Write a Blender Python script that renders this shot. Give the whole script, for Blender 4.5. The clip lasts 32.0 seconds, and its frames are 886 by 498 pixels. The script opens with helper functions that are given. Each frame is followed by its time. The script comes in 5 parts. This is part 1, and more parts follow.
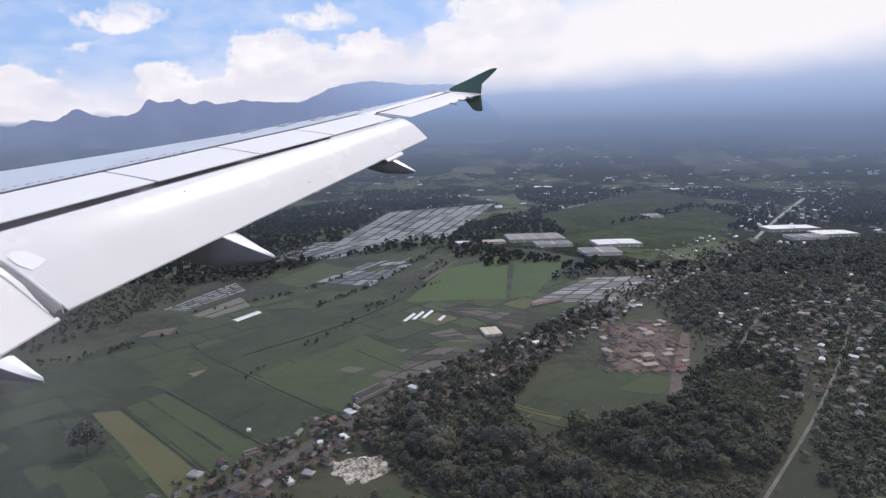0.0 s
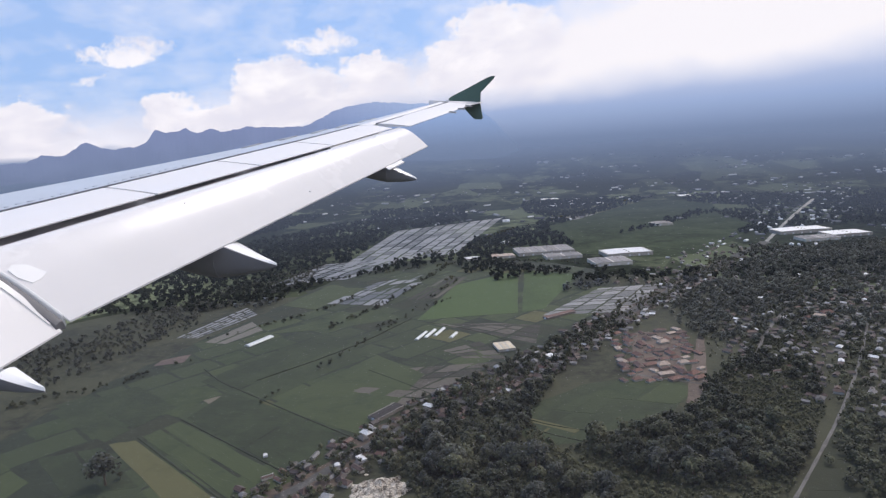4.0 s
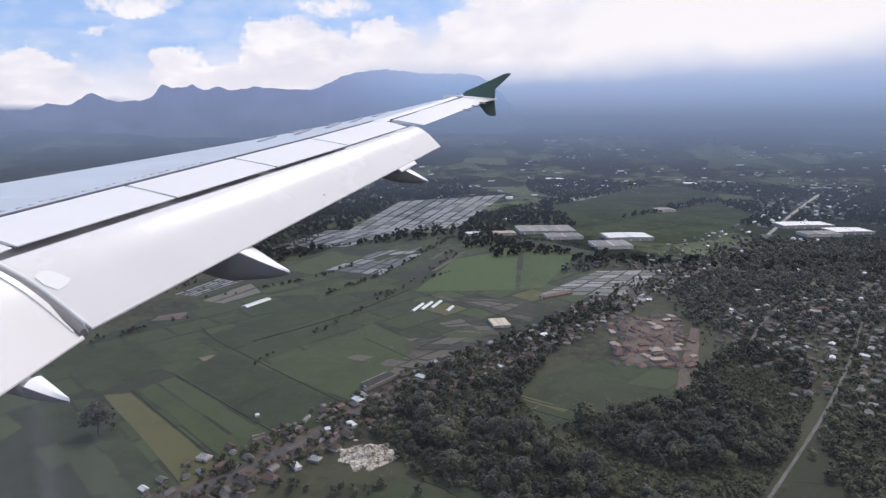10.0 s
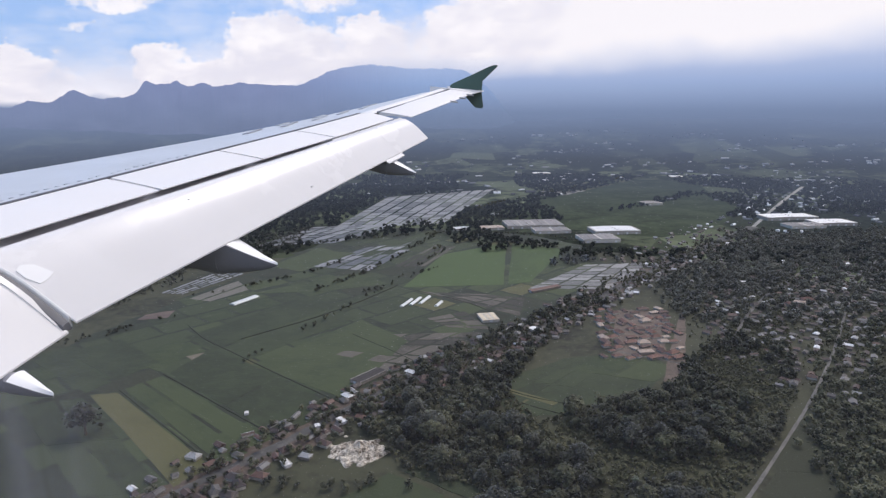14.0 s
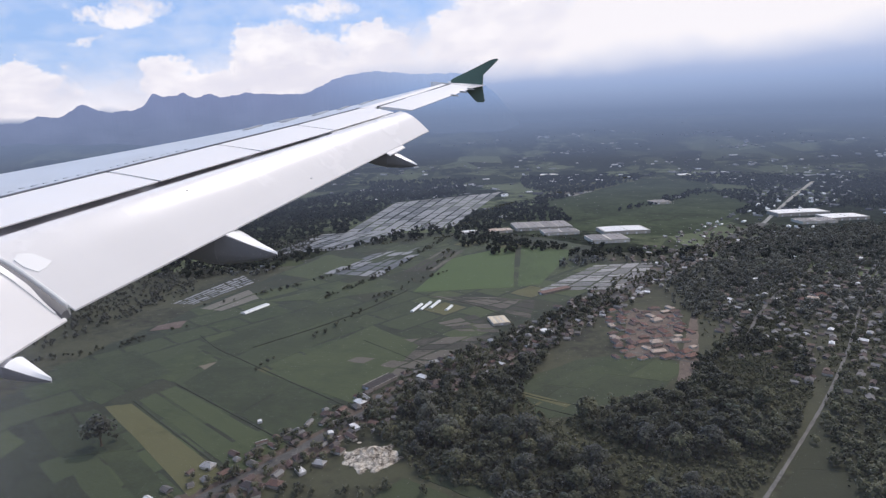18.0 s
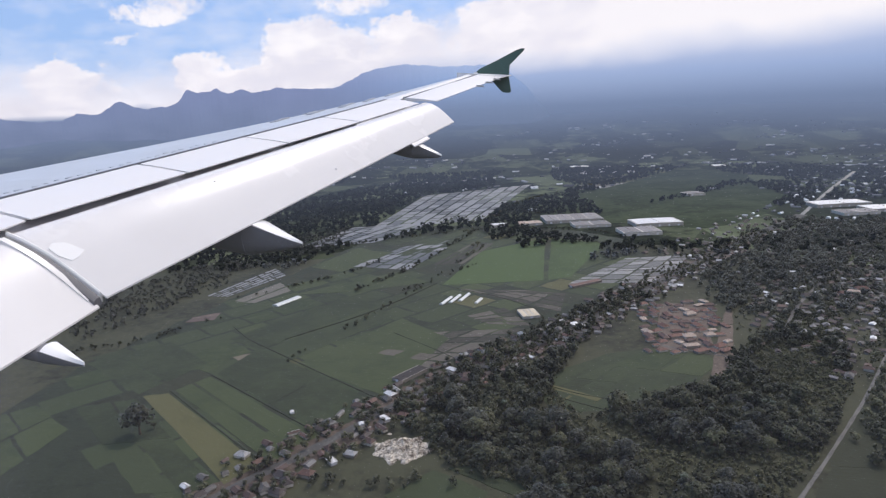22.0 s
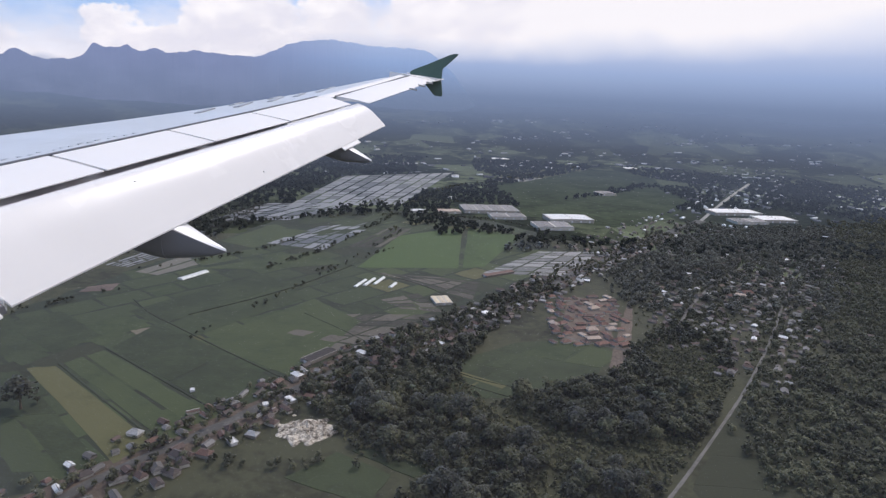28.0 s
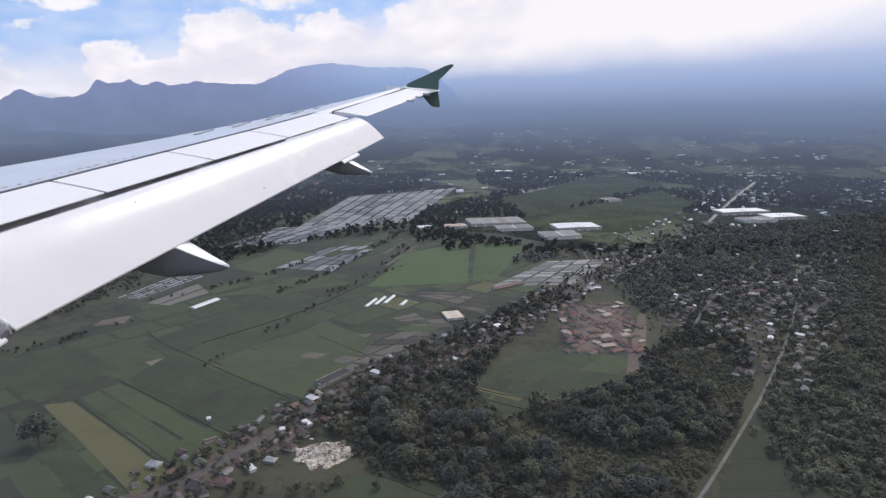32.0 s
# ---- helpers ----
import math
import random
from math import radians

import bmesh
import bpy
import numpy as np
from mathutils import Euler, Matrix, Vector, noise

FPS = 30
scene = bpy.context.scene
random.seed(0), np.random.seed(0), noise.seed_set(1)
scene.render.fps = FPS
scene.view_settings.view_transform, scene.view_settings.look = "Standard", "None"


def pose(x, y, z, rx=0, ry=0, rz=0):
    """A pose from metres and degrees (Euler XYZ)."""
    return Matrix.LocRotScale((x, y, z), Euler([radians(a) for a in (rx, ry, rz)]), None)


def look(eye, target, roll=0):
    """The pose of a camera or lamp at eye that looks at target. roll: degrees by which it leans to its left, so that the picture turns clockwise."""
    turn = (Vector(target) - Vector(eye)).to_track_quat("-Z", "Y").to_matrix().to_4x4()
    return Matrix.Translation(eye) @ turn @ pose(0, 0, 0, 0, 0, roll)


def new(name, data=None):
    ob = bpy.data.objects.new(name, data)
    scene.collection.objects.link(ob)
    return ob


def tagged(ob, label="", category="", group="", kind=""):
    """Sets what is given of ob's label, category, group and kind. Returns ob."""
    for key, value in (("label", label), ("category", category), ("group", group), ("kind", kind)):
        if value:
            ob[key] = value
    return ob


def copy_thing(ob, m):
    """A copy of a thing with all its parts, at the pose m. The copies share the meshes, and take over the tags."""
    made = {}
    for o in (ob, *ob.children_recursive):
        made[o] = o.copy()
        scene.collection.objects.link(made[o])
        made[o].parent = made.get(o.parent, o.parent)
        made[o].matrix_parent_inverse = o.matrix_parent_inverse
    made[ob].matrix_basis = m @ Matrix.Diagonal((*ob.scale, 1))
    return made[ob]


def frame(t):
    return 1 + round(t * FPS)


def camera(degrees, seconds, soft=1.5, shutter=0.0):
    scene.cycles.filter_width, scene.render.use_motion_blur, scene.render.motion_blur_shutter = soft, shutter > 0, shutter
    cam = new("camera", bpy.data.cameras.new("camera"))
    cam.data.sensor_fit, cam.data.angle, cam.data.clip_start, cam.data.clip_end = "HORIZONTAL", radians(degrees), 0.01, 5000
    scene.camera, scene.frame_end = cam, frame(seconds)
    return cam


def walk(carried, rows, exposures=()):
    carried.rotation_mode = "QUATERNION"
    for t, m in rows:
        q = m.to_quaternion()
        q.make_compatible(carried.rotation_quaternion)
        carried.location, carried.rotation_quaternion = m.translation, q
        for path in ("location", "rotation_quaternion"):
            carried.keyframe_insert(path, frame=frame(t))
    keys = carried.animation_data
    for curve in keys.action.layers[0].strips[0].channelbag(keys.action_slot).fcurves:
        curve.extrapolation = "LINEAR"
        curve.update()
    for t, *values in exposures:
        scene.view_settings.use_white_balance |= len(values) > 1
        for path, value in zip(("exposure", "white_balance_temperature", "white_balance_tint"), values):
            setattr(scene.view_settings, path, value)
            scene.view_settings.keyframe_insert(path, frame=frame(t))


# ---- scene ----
cam = camera(71.0, 32.0, soft=1.3)
EYE = 300.0          # metres over the plain
PATH = (
(0.0, -0.026, 0.059, -0.165, 0.39, -11.05, -0.89), (0.5, -0.017, 0.075, -0.238, 0.61, -10.86, -1.40),
(1.0, 0.026, 0.056, -0.296, 1.41, -10.93, -1.97), (1.5, 0.055, 0.065, -0.380, 1.89, -10.66, -2.50),
(2.0, 0.061, 0.051, -0.400, 1.80, -10.28, -2.28), (2.5, 0.061, 0.075, -0.372, 1.94, -10.07, -1.74),
(3.0, 0.053, 0.053, -0.322, 1.51, -9.95, -2.07), (3.5, 0.046, 0.060, -0.345, 1.07, -9.52, -3.65),
(5.5, 0.045, 0.078, -0.321, 1.40, -9.46, -2.07), (6.0, 0.052, 0.064, -0.265, 0.80, -9.59, -1.58),
(6.5, 0.039, 0.044, -0.178, 0.10, -9.87, -0.36), (7.0, 0.040, 0.024, -0.098, 0.15, -10.27, 0.05),
(7.5, 0.046, 0.015, -0.092, 0.18, -10.59, 0.47), (8.0, 0.009, 0.032, -0.086, 0.31, -10.56, 0.21),
(8.5, 0.008, 0.028, -0.030, 0.26, -10.88, 0.78), (9.0, -0.002, 0.014, 0.029, 0.77, -11.39, 0.88),
(9.5, -0.029, 0.011, 0.091, 1.57, -11.92, -0.46), (10.0, -0.043, -0.002, 0.170, 1.33, -11.96, 0.01),
(10.5, -0.057, 0.005, 0.200, 0.91, -12.14, -0.70), (11.0, -0.058, 0.003, 0.186, 0.40, -12.65, -0.22),
(11.5, -0.026, -0.000, 0.125, 0.66, -12.39, -1.08), (12.0, -0.028, 0.015, 0.084, 1.48, -12.13, -1.78),
(12.5, -0.020, 0.010, 0.069, 0.30, -12.54, -1.32), (13.0, -0.050, 0.013, 0.084, 0.53, -12.61, -0.95),
(13.5, -0.054, 0.021, 0.116, 0.01, -12.34, -0.76), (14.0, -0.052, 0.022, 0.110, 0.22, -12.40, -0.35),
(14.5, -0.061, 0.009, 0.132, 0.30, -12.42, -0.20), (16.5, -0.035, 0.018, 0.083, 0.18, -12.26, -0.22),
(17.0, -0.028, 0.019, 0.089, 0.13, -12.54, -0.02), (17.5, 0.002, 0.015, -0.006, 0.25, -12.47, -0.89),
(18.0, 0.040, 0.022, -0.107, 1.05, -11.99, -1.92), (18.5, 0.038, 0.019, -0.092, 2.04, -11.61, -2.26),
(19.0, 0.007, 0.014, -0.003, 1.53, -11.61, -1.29), (19.5, -0.016, 0.018, 0.074, 0.81, -12.45, -0.08),
(20.0, -0.005, 0.001, 0.031, 1.13, -12.71, -0.37), (20.5, 0.023, 0.016, -0.074, 2.92, -11.87, -0.28),
(21.0, 0.095, 0.008, -0.135, 2.54, -12.09, -2.40), (21.5, 0.094, 0.010, -0.137, 3.07, -11.92, -2.20),
(22.0, 0.112, 0.000, -0.144, 3.85, -12.53, -2.62), (22.5, 0.100, -0.013, -0.150, 3.87, -12.19, -2.80),
(23.0, 0.112, 0.011, -0.126, 2.12, -11.53, -1.79), (23.5, 0.113, 0.001, -0.065, -0.01, -11.25, -0.99),
(24.0, 0.099, 0.010, -0.059, -1.63, -10.77, -1.23), (24.5, 0.081, 0.008, -0.023, -1.61, -10.39, -0.88),
(26.5, -0.010, -0.014, 0.241, -4.29, -13.29, 2.13), (27.0, 0.016, -0.035, 0.239, -3.91, -13.81, 2.12),
(27.5, -0.028, -0.007, 0.200, -3.50, -13.84, 1.88), (28.0, -0.003, -0.021, 0.247, -4.00, -13.94, 2.78),
(28.5, -0.014, -0.045, 0.316, -4.17, -14.04, 3.48), (29.0, -0.031, -0.045, 0.386, -4.25, -14.41, 4.22),
(29.5, -0.039, -0.054, 0.391, -4.46, -14.65, 4.32), (30.0, -0.036, -0.040, 0.357, -2.97, -14.33, 3.02),
(30.5, 0.001, -0.044, 0.311, -2.60, -14.29, 2.26), (31.0, 0.009, -0.027, 0.245, -3.84, -12.55, 0.62),
(31.5, 0.030, -0.032, 0.184, -3.74, -13.08, 0.30), (32.0, 0.060, -0.020, 0.120, -3.19, -12.54, -0.52)
)
walk(cam, [(t, pose(x, y, EYE + z, 90 + pitch, 0, yaw) @ pose(0, 0, 0, 0, 0, roll)) for t, x, y, z, yaw, pitch, roll in PATH],
     exposures=((0.0, 0.0, 6420, 15), (32.0, 0.0, 6420, 15)))

# ---- sky and sun ----
SUN_TURN, SUN_HEIGHT = radians(29), radians(50)      # clockwise from +y, above the horizon


def node(tree, kind, **sets):
    n = tree.nodes.new(kind)
    for key, value in sets.items():
        if key in n.inputs.keys():
            if hasattr(value, "is_output"):
                tree.links.new(value, n.inputs[key])
            else:
                n.inputs[key].default_value = value
    return n


def math_node(tree, op, a, b=0.0, clamp=False):
    n = tree.nodes.new("ShaderNodeMath")
    n.operation, n.use_clamp = op, clamp
    for i, v in enumerate((a, b)):
        if hasattr(v, "is_output"):
            tree.links.new(v, n.inputs[i])
        else:
            n.inputs[i].default_value = v
    return n.outputs[0]


def ramp(tree, value, stops, interpolation="LINEAR"):
    n = tree.nodes.new("ShaderNodeValToRGB")
    n.color_ramp.interpolation = interpolation
    els = n.color_ramp.elements
    while len(els) < len(stops):
        els.new(0.5)
    for e, (at, col) in zip(els, stops):
        e.position = at
        e.color = (*col, 1) if len(col) == 3 else col
    tree.links.new(value, n.inputs[0])
    return n.outputs[0]


def mix(tree, fac, a, b, blend="MIX"):
    n = tree.nodes.new("ShaderNodeMix")
    n.data_type, n.blend_type = "RGBA", blend
    for i, v in ((0, fac), (6, a), (7, b)):
        if hasattr(v, "is_output"):
            tree.links.new(v, n.inputs[i])
        else:
            n.inputs[i].default_value = v if i == 0 else (*v, 1)
    return n.outputs[2]


def noise_tex(tree, vector, scale, detail=4.0, rough=0.55, distortion=0.0):
    n = tree.nodes.new("ShaderNodeTexNoise")
    n.inputs["Scale"].default_value, n.inputs["Detail"].default_value = scale, detail
    n.inputs["Roughness"].default_value, n.inputs["Distortion"].default_value = rough, distortion
    if vector is not None:
        tree.links.new(vector, n.inputs["Vector"])
    return n.outputs[0]


def make_world():
    world = bpy.data.worlds.new("sky")
    scene.world = world
    world.use_nodes = True
    tree = world.node_tree
    tree.nodes.clear()
    out = tree.nodes.new("ShaderNodeOutputWorld")
    back = tree.nodes.new("ShaderNodeBackground")
    sky = tree.nodes.new("ShaderNodeTexSky")
    sky.sky_type, sky.sun_disc = "NISHITA", False
    sky.sun_elevation, sky.sun_rotation = SUN_HEIGHT, SUN_TURN
    sky.altitude, sky.air_density, sky.dust_density = 300, 1.0, 1.5
    coord = tree.nodes.new("ShaderNodeTexCoord").outputs["Generated"]
    split = node(tree, "ShaderNodeSeparateXYZ", Vector=coord)
    x, y, z = split.outputs
    blue = mix(tree, 0.65, mix(tree, 1.0, sky.outputs[0], (0.125, 0.15, 0.185), "MULTIPLY"), (0.36, 0.56, 0.86))
    # cumulus: a stretched fractal over the dome behind and above
    flat = node(tree, "ShaderNodeMapping", Vector=coord)
    flat.inputs["Scale"].default_value = (1.0, 1.0, 2.0)
    flat.inputs["Location"].default_value = (0.62, 0.25, 0.02)
    puff = noise_tex(tree, flat.outputs[0], 6.5, 10.0, 0.55, 0.15)
    fine = noise_tex(tree, flat.outputs[0], 22.0, 8.0, 0.6)
    cover = ramp(tree, z, [(0.0, (0.85, 0.85, 0.85)), (0.085, (0.60, 0.60, 0.60)), (0.14, (0.42, 0.42, 0.42)), (0.24, (0.33, 0.33, 0.33)), (0.5, (0.42, 0.42, 0.42)), (1.0, (0.50, 0.50, 0.50))])
    east = math_node(tree, "MULTIPLY", math_node(tree, "ADD", x, 0.16), 0.34)
    dense = math_node(tree, "ADD", math_node(tree, "ADD", cover, east), math_node(tree, "ADD", puff, -0.44))
    dome = mix(tree, ramp(tree, dense, [(0.505, (0, 0, 0)), (0.56, (0.85, 0.85, 0.85)), (0.66, (1, 1, 1))]), blue, (0.90, 0.90, 0.93))
    # ahead: single cumulus heads that rise out of a long bank over the mountains, which closes up eastwards
    ahead = math_node(tree, "MAXIMUM", y, 0.15)
    warp = noise_tex(tree, coord, 13.0, 7.0, 0.62)
    warp_up = noise_tex(tree, flat.outputs[0], 17.0, 7.0, 0.62)
    u = math_node(tree, "ADD", math_node(tree, "DIVIDE", x, ahead), math_node(tree, "MULTIPLY", math_node(tree, "SUBTRACT", warp, 0.5), 0.13))
    v = math_node(tree, "ADD", math_node(tree, "DIVIDE", z, ahead), math_node(tree, "MULTIPLY", math_node(tree, "SUBTRACT", warp_up, 0.5), 0.075))
    heads = None
    for at, up, wide, high in ((-0.275, 0.122, 0.060, 0.032), (-0.225, 0.112, 0.090, 0.026), (-0.120, 0.122, 0.070, 0.022), (-0.445, 0.086, 0.050, 0.024), (-0.40, 0.070, 0.085, 0.022), (-0.565, 0.129, 0.034, 0.010),
                               (-0.670, 0.082, 0.070, 0.022), (-0.620, 0.060, 0.060, 0.018), (-0.500, 0.172, 0.075, 0.016), (-0.190, 0.165, 0.060, 0.018), (0.110, 0.168, 0.085, 0.040), (0.020, 0.135, 0.080, 0.025)):
        a = math_node(tree, "DIVIDE", math_node(tree, "SUBTRACT", u, at), wide)
        b = math_node(tree, "DIVIDE", math_node(tree, "SUBTRACT", v, up), high)
        if high > 0.02:       # the large heads reach down into the bank
            b = math_node(tree, "MAXIMUM", b, math_node(tree, "MULTIPLY", b, 0.3))
        q = math_node(tree, "SUBTRACT", 1.0, math_node(tree, "ADD", math_node(tree, "MULTIPLY", a, a), math_node(tree, "MULTIPLY", b, b)))
        if high < 0.02:       # lone puffs stay thin
            q = math_node(tree, "MULTIPLY", q, 0.42)
        heads = q if heads is None else math_node(tree, "MAXIMUM", heads, q)
    billow = math_node(tree, "ADD", math_node(tree, "SUBTRACT", noise_tex(tree, coord, 42.0, 8.0, 0.68), 0.5), math_node(tree, "SUBTRACT", warp, 0.5))
    heads = math_node(tree, "ADD", heads, math_node(tree, "MULTIPLY", billow, 1.7))
    crest = ramp(tree, math_node(tree, "ADD", math_node(tree, "MULTIPLY", u, 0.6), 0.5), [(0.06, (0.078, 0.078, 0.078)), (0.23, (0.070, 0.070, 0.070)), (0.34, (0.098, 0.098, 0.098)), (0.46, (0.125, 0.125, 0.125)), (0.58, (0.165, 0.165, 0.165)), (0.70, (0.27, 0.27, 0.27)), (0.9, (0.40, 0.40, 0.40))])
    bank = ramp(tree, math_node(tree, "ADD", math_node(tree, "MULTIPLY", math_node(tree, "SUBTRACT", crest, v), 8.0), 0.5), [(0.25, (0, 0, 0)), (0.55, (0.62, 0.62, 0.62)), (0.90, (1, 1, 1))])
    tone = ramp(tree, math_node(tree, "ADD", math_node(tree, "MULTIPLY", warp_up, 0.6), math_node(tree, "MULTIPLY", puff, 0.4)), [(0.36, (0.74, 0.74, 0.81)), (0.50, (0.87, 0.86, 0.90)), (0.62, (0.97, 0.95, 0.97))])
    tone = mix(tree, math_node(tree, "MULTIPLY", math_node(tree, "ADD", u, 0.30), 1.7, True), tone, (0.95, 0.94, 0.95))
    wisp = ramp(tree, math_node(tree, "ADD", math_node(tree, "MULTIPLY", fine, 0.5), math_node(tree, "MULTIPLY", puff, 0.5)), [(0.42, (0.0, 0.0, 0.0)), (0.66, (0.55, 0.55, 0.55))])
    pale = mix(tree, wisp, mix(tree, 0.55, blue, (0.33, 0.50, 0.83)), (0.86, 0.89, 0.97))
    front = mix(tree, bank, pale, tone)
    lit = math_node(tree, "ADD", math_node(tree, "DIVIDE", math_node(tree, "SUBTRACT", v, crest), 0.05), math_node(tree, "ADD", 0.45, math_node(tree, "MULTIPLY", billow, 1.6)), True)
    shine = mix(tree, lit, tone, (1.0, 0.985, 0.98))
    shine = mix(tree, math_node(tree, "MULTIPLY", math_node(tree, "SUBTRACT", 0.62, warp_up), 3.0, True), shine, (0.80, 0.80, 0.87))
    front = mix(tree, ramp(tree, heads, [(0.0, (0, 0, 0)), (0.18, (0.35, 0.35, 0.35)), (0.45, (0.88, 0.88, 0.88)), (0.8, (0.96, 0.96, 0.96))]), front, shine)
    over = math_node(tree, "DIVIDE", math_node(tree, "SUBTRACT", math_node(tree, "DIVIDE", z, ahead), 0.24), 0.2, True)
    sky_cloud = mix(tree, over, front, dome)
    # blue distance under the cloud base, which lies higher towards the east
    base = math_node(tree, "ADD", math_node(tree, "MULTIPLY", x, 0.075), 0.054)
    swell = math_node(tree, "MULTIPLY", math_node(tree, "ADD", x, 0.08), 8.0)
    swell = math_node(tree, "POWER", 2.718, math_node(tree, "MULTIPLY", math_node(tree, "MULTIPLY", swell, swell), -1.0))
    base = math_node(tree, "ADD", base, math_node(tree, "MULTIPLY", swell, 0.022))
    wobble = math_node(tree, "MULTIPLY", math_node(tree, "ADD", puff, -0.5), 0.05)
    low = math_node(tree, "DIVIDE", z, math_node(tree, "MAXIMUM", math_node(tree, "ADD", base, wobble), 0.014))
    veil = ramp(tree, math_node(tree, "MULTIPLY", low, 0.5), [(0.0, (1, 1, 1)), (0.36, (0.88, 0.88, 0.88)), (0.52, (0.38, 0.38, 0.38)), (0.64, (0, 0, 0))])
    haze = ramp(tree, math_node(tree, "ADD", math_node(tree, "MULTIPLY", z, 5.0), 0.375), [(0.0, (0.100, 0.126, 0.182)), (0.375, (0.184, 0.252, 0.390)), (0.594, (0.272, 0.390, 0.630)), (1.0, (0.60, 0.69, 0.90))])
    tree.links.new(mix(tree, veil, sky_cloud, haze), back.inputs[0])
    back.inputs[1].default_value = 1.0
    tree.links.new(back.outputs[0], out.inputs[0])


make_world()
sun = new("sun", bpy.data.lights.new("sun", "SUN"))
sun.data.energy, sun.data.angle, sun.data.color = 1.85, radians(0.6), (1.0, 0.95, 0.88)
sun.matrix_world = look((0, 0, 0), (-math.sin(SUN_TURN) * math.cos(SUN_HEIGHT), -math.cos(SUN_TURN) * math.cos(SUN_HEIGHT), -math.sin(SUN_HEIGHT)))


# ---- materials ----
def material(name):
    m = bpy.data.materials.new(name)
    m.use_nodes = True
    tree = m.node_tree
    return m, tree, tree.nodes["Principled BSDF"]


def place(tree):
    """World position in metres."""
    return tree.nodes.new("ShaderNodeNewGeometry").outputs["Position"]


def bump(tree, shader, height, strength, distance):
    b = tree.nodes.new("ShaderNodeBump")
    b.inputs["Strength"].default_value, b.inputs["Distance"].default_value = strength, distance
    tree.links.new(height, b.inputs["Height"])
    tree.links.new(b.outputs[0], shader.inputs["Normal"])


def haze_sheen(shader, amount=0.25, tint=(0.72, 0.78, 0.86)):
    # bluish sheen that imitates air haze on surfaces seen at grazing angles
    shader.inputs["Sheen Weight"].default_value = amount
    shader.inputs["Sheen Roughness"].default_value = 0.45
    shader.inputs["Sheen Tint"].default_value = (*tint, 1)


def soil_material(name, dark, light, scale=0.02, fine=0.35, rows=0.0, rough=0.9, sheen=0.08, gloss=0.2, vary=0.22):
    """Fields and ground: two colours mixed by broad patches, fine growth and, where sown, rows."""
    m, tree, sh = material(name)
    p = place(tree)
    broad, small = noise_tex(tree, p, scale, 5, 0.6), noise_tex(tree, p, fine, 6, 0.65)
    blotch = noise_tex(tree, p, scale * 5, 5, 0.7)
    v = math_node(tree, "ADD", math_node(tree, "MULTIPLY", broad, 0.5), math_node(tree, "MULTIPLY", small, 0.28))
    v = math_node(tree, "ADD", v, math_node(tree, "MULTIPLY", blotch, 0.30))
    if rows:
        w = tree.nodes.new("ShaderNodeTexWave")
        w.inputs["Scale"].default_value, w.inputs["Distortion"].default_value = rows, 1.2
        tree.links.new(p, w.inputs["Vector"])
        v = math_node(tree, "ADD", v, math_node(tree, "MULTIPLY", w.outputs["Fac"], 0.10))
    info = tree.nodes.new("ShaderNodeObjectInfo").outputs["Random"]
    v = math_node(tree, "ADD", v, math_node(tree, "MULTIPLY", math_node(tree, "ADD", info, -0.5), vary))
    tree.links.new(ramp(tree, v, [(0.45, dark), (0.61, light)]), sh.inputs["Base Color"])
    sh.inputs["Roughness"].default_value = rough
    sh.inputs["Specular IOR Level"].default_value = gloss
    haze_sheen(sh, sheen)
    bump(tree, sh, small, 0.6, 0.6)
    return m


def leaf_material(name, dark, light, sheen=0.15):
    m, tree, sh = material(name)
    geo = tree.nodes.new("ShaderNodeNewGeometry")
    patch, single = noise_tex(tree, geo.outputs["Position"], 0.022, 4, 0.6), noise_tex(tree, geo.outputs["Position"], 0.13, 3, 0.6)
    v = math_node(tree, "ADD", math_node(tree, "MULTIPLY", geo.outputs["Random Per Island"], 0.14), math_node(tree, "MULTIPLY", patch, 1.1))
    info = tree.nodes.new("ShaderNodeObjectInfo").outputs["Random"]
    v = math_node(tree, "ADD", v, math_node(tree, "ADD", math_node(tree, "MULTIPLY", info, 0.22), math_node(tree, "MULTIPLY", single, 0.55)))
    tree.links.new(ramp(tree, math_node(tree, "MULTIPLY", v, 0.75), [(0.585, tuple(0.7 * c for c in dark)), (0.765, tuple(0.5 * (a + b) for a, b in zip(dark, light))), (0.93, tuple(1.3 * c for c in light))]), sh.inputs["Base Color"])
    sh.inputs["Roughness"].default_value = 0.8
    sh.inputs["Specular IOR Level"].default_value = 0.12
    haze_sheen(sh, sheen)
    return m


def plain_material(name, colour, rough=0.6, metal=0.0, vary=0.25, scale=0.6, relief=0.0, coat=0.0):
    m, tree, sh = material(name)
    tex = tree.nodes.new("ShaderNodeTexCoord").outputs["Object"]
    v = math_node(tree, "ADD", math_node(tree, "MULTIPLY", noise_tex(tree, tex, scale, 6, 0.6), 0.7), math_node(tree, "MULTIPLY", noise_tex(tree, tex, scale * 9, 4, 0.6), 0.3))
    info = tree.nodes.new("ShaderNodeObjectInfo").outputs["Random"]
    v = math_node(tree, "ADD", v, math_node(tree, "MULTIPLY", math_node(tree, "ADD", info, -0.5), 0.3))
    lo, hi = tuple(c * (1 - vary) for c in colour), tuple(min(1.0, c * (1 + vary * 0.6)) for c in colour)
    tree.links.new(ramp(tree, v, [(0.3, lo), (0.7, hi)]), sh.inputs["Base Color"])
    sh.inputs["Roughness"].default_value, sh.inputs["Metallic"].default_value = rough, metal
    sh.inputs["Coat Weight"].default_value = coat
    if relief:
        bump(tree, sh, noise_tex(tree, tex, scale * 12, 4, 0.6), 0.5, relief)
    return m


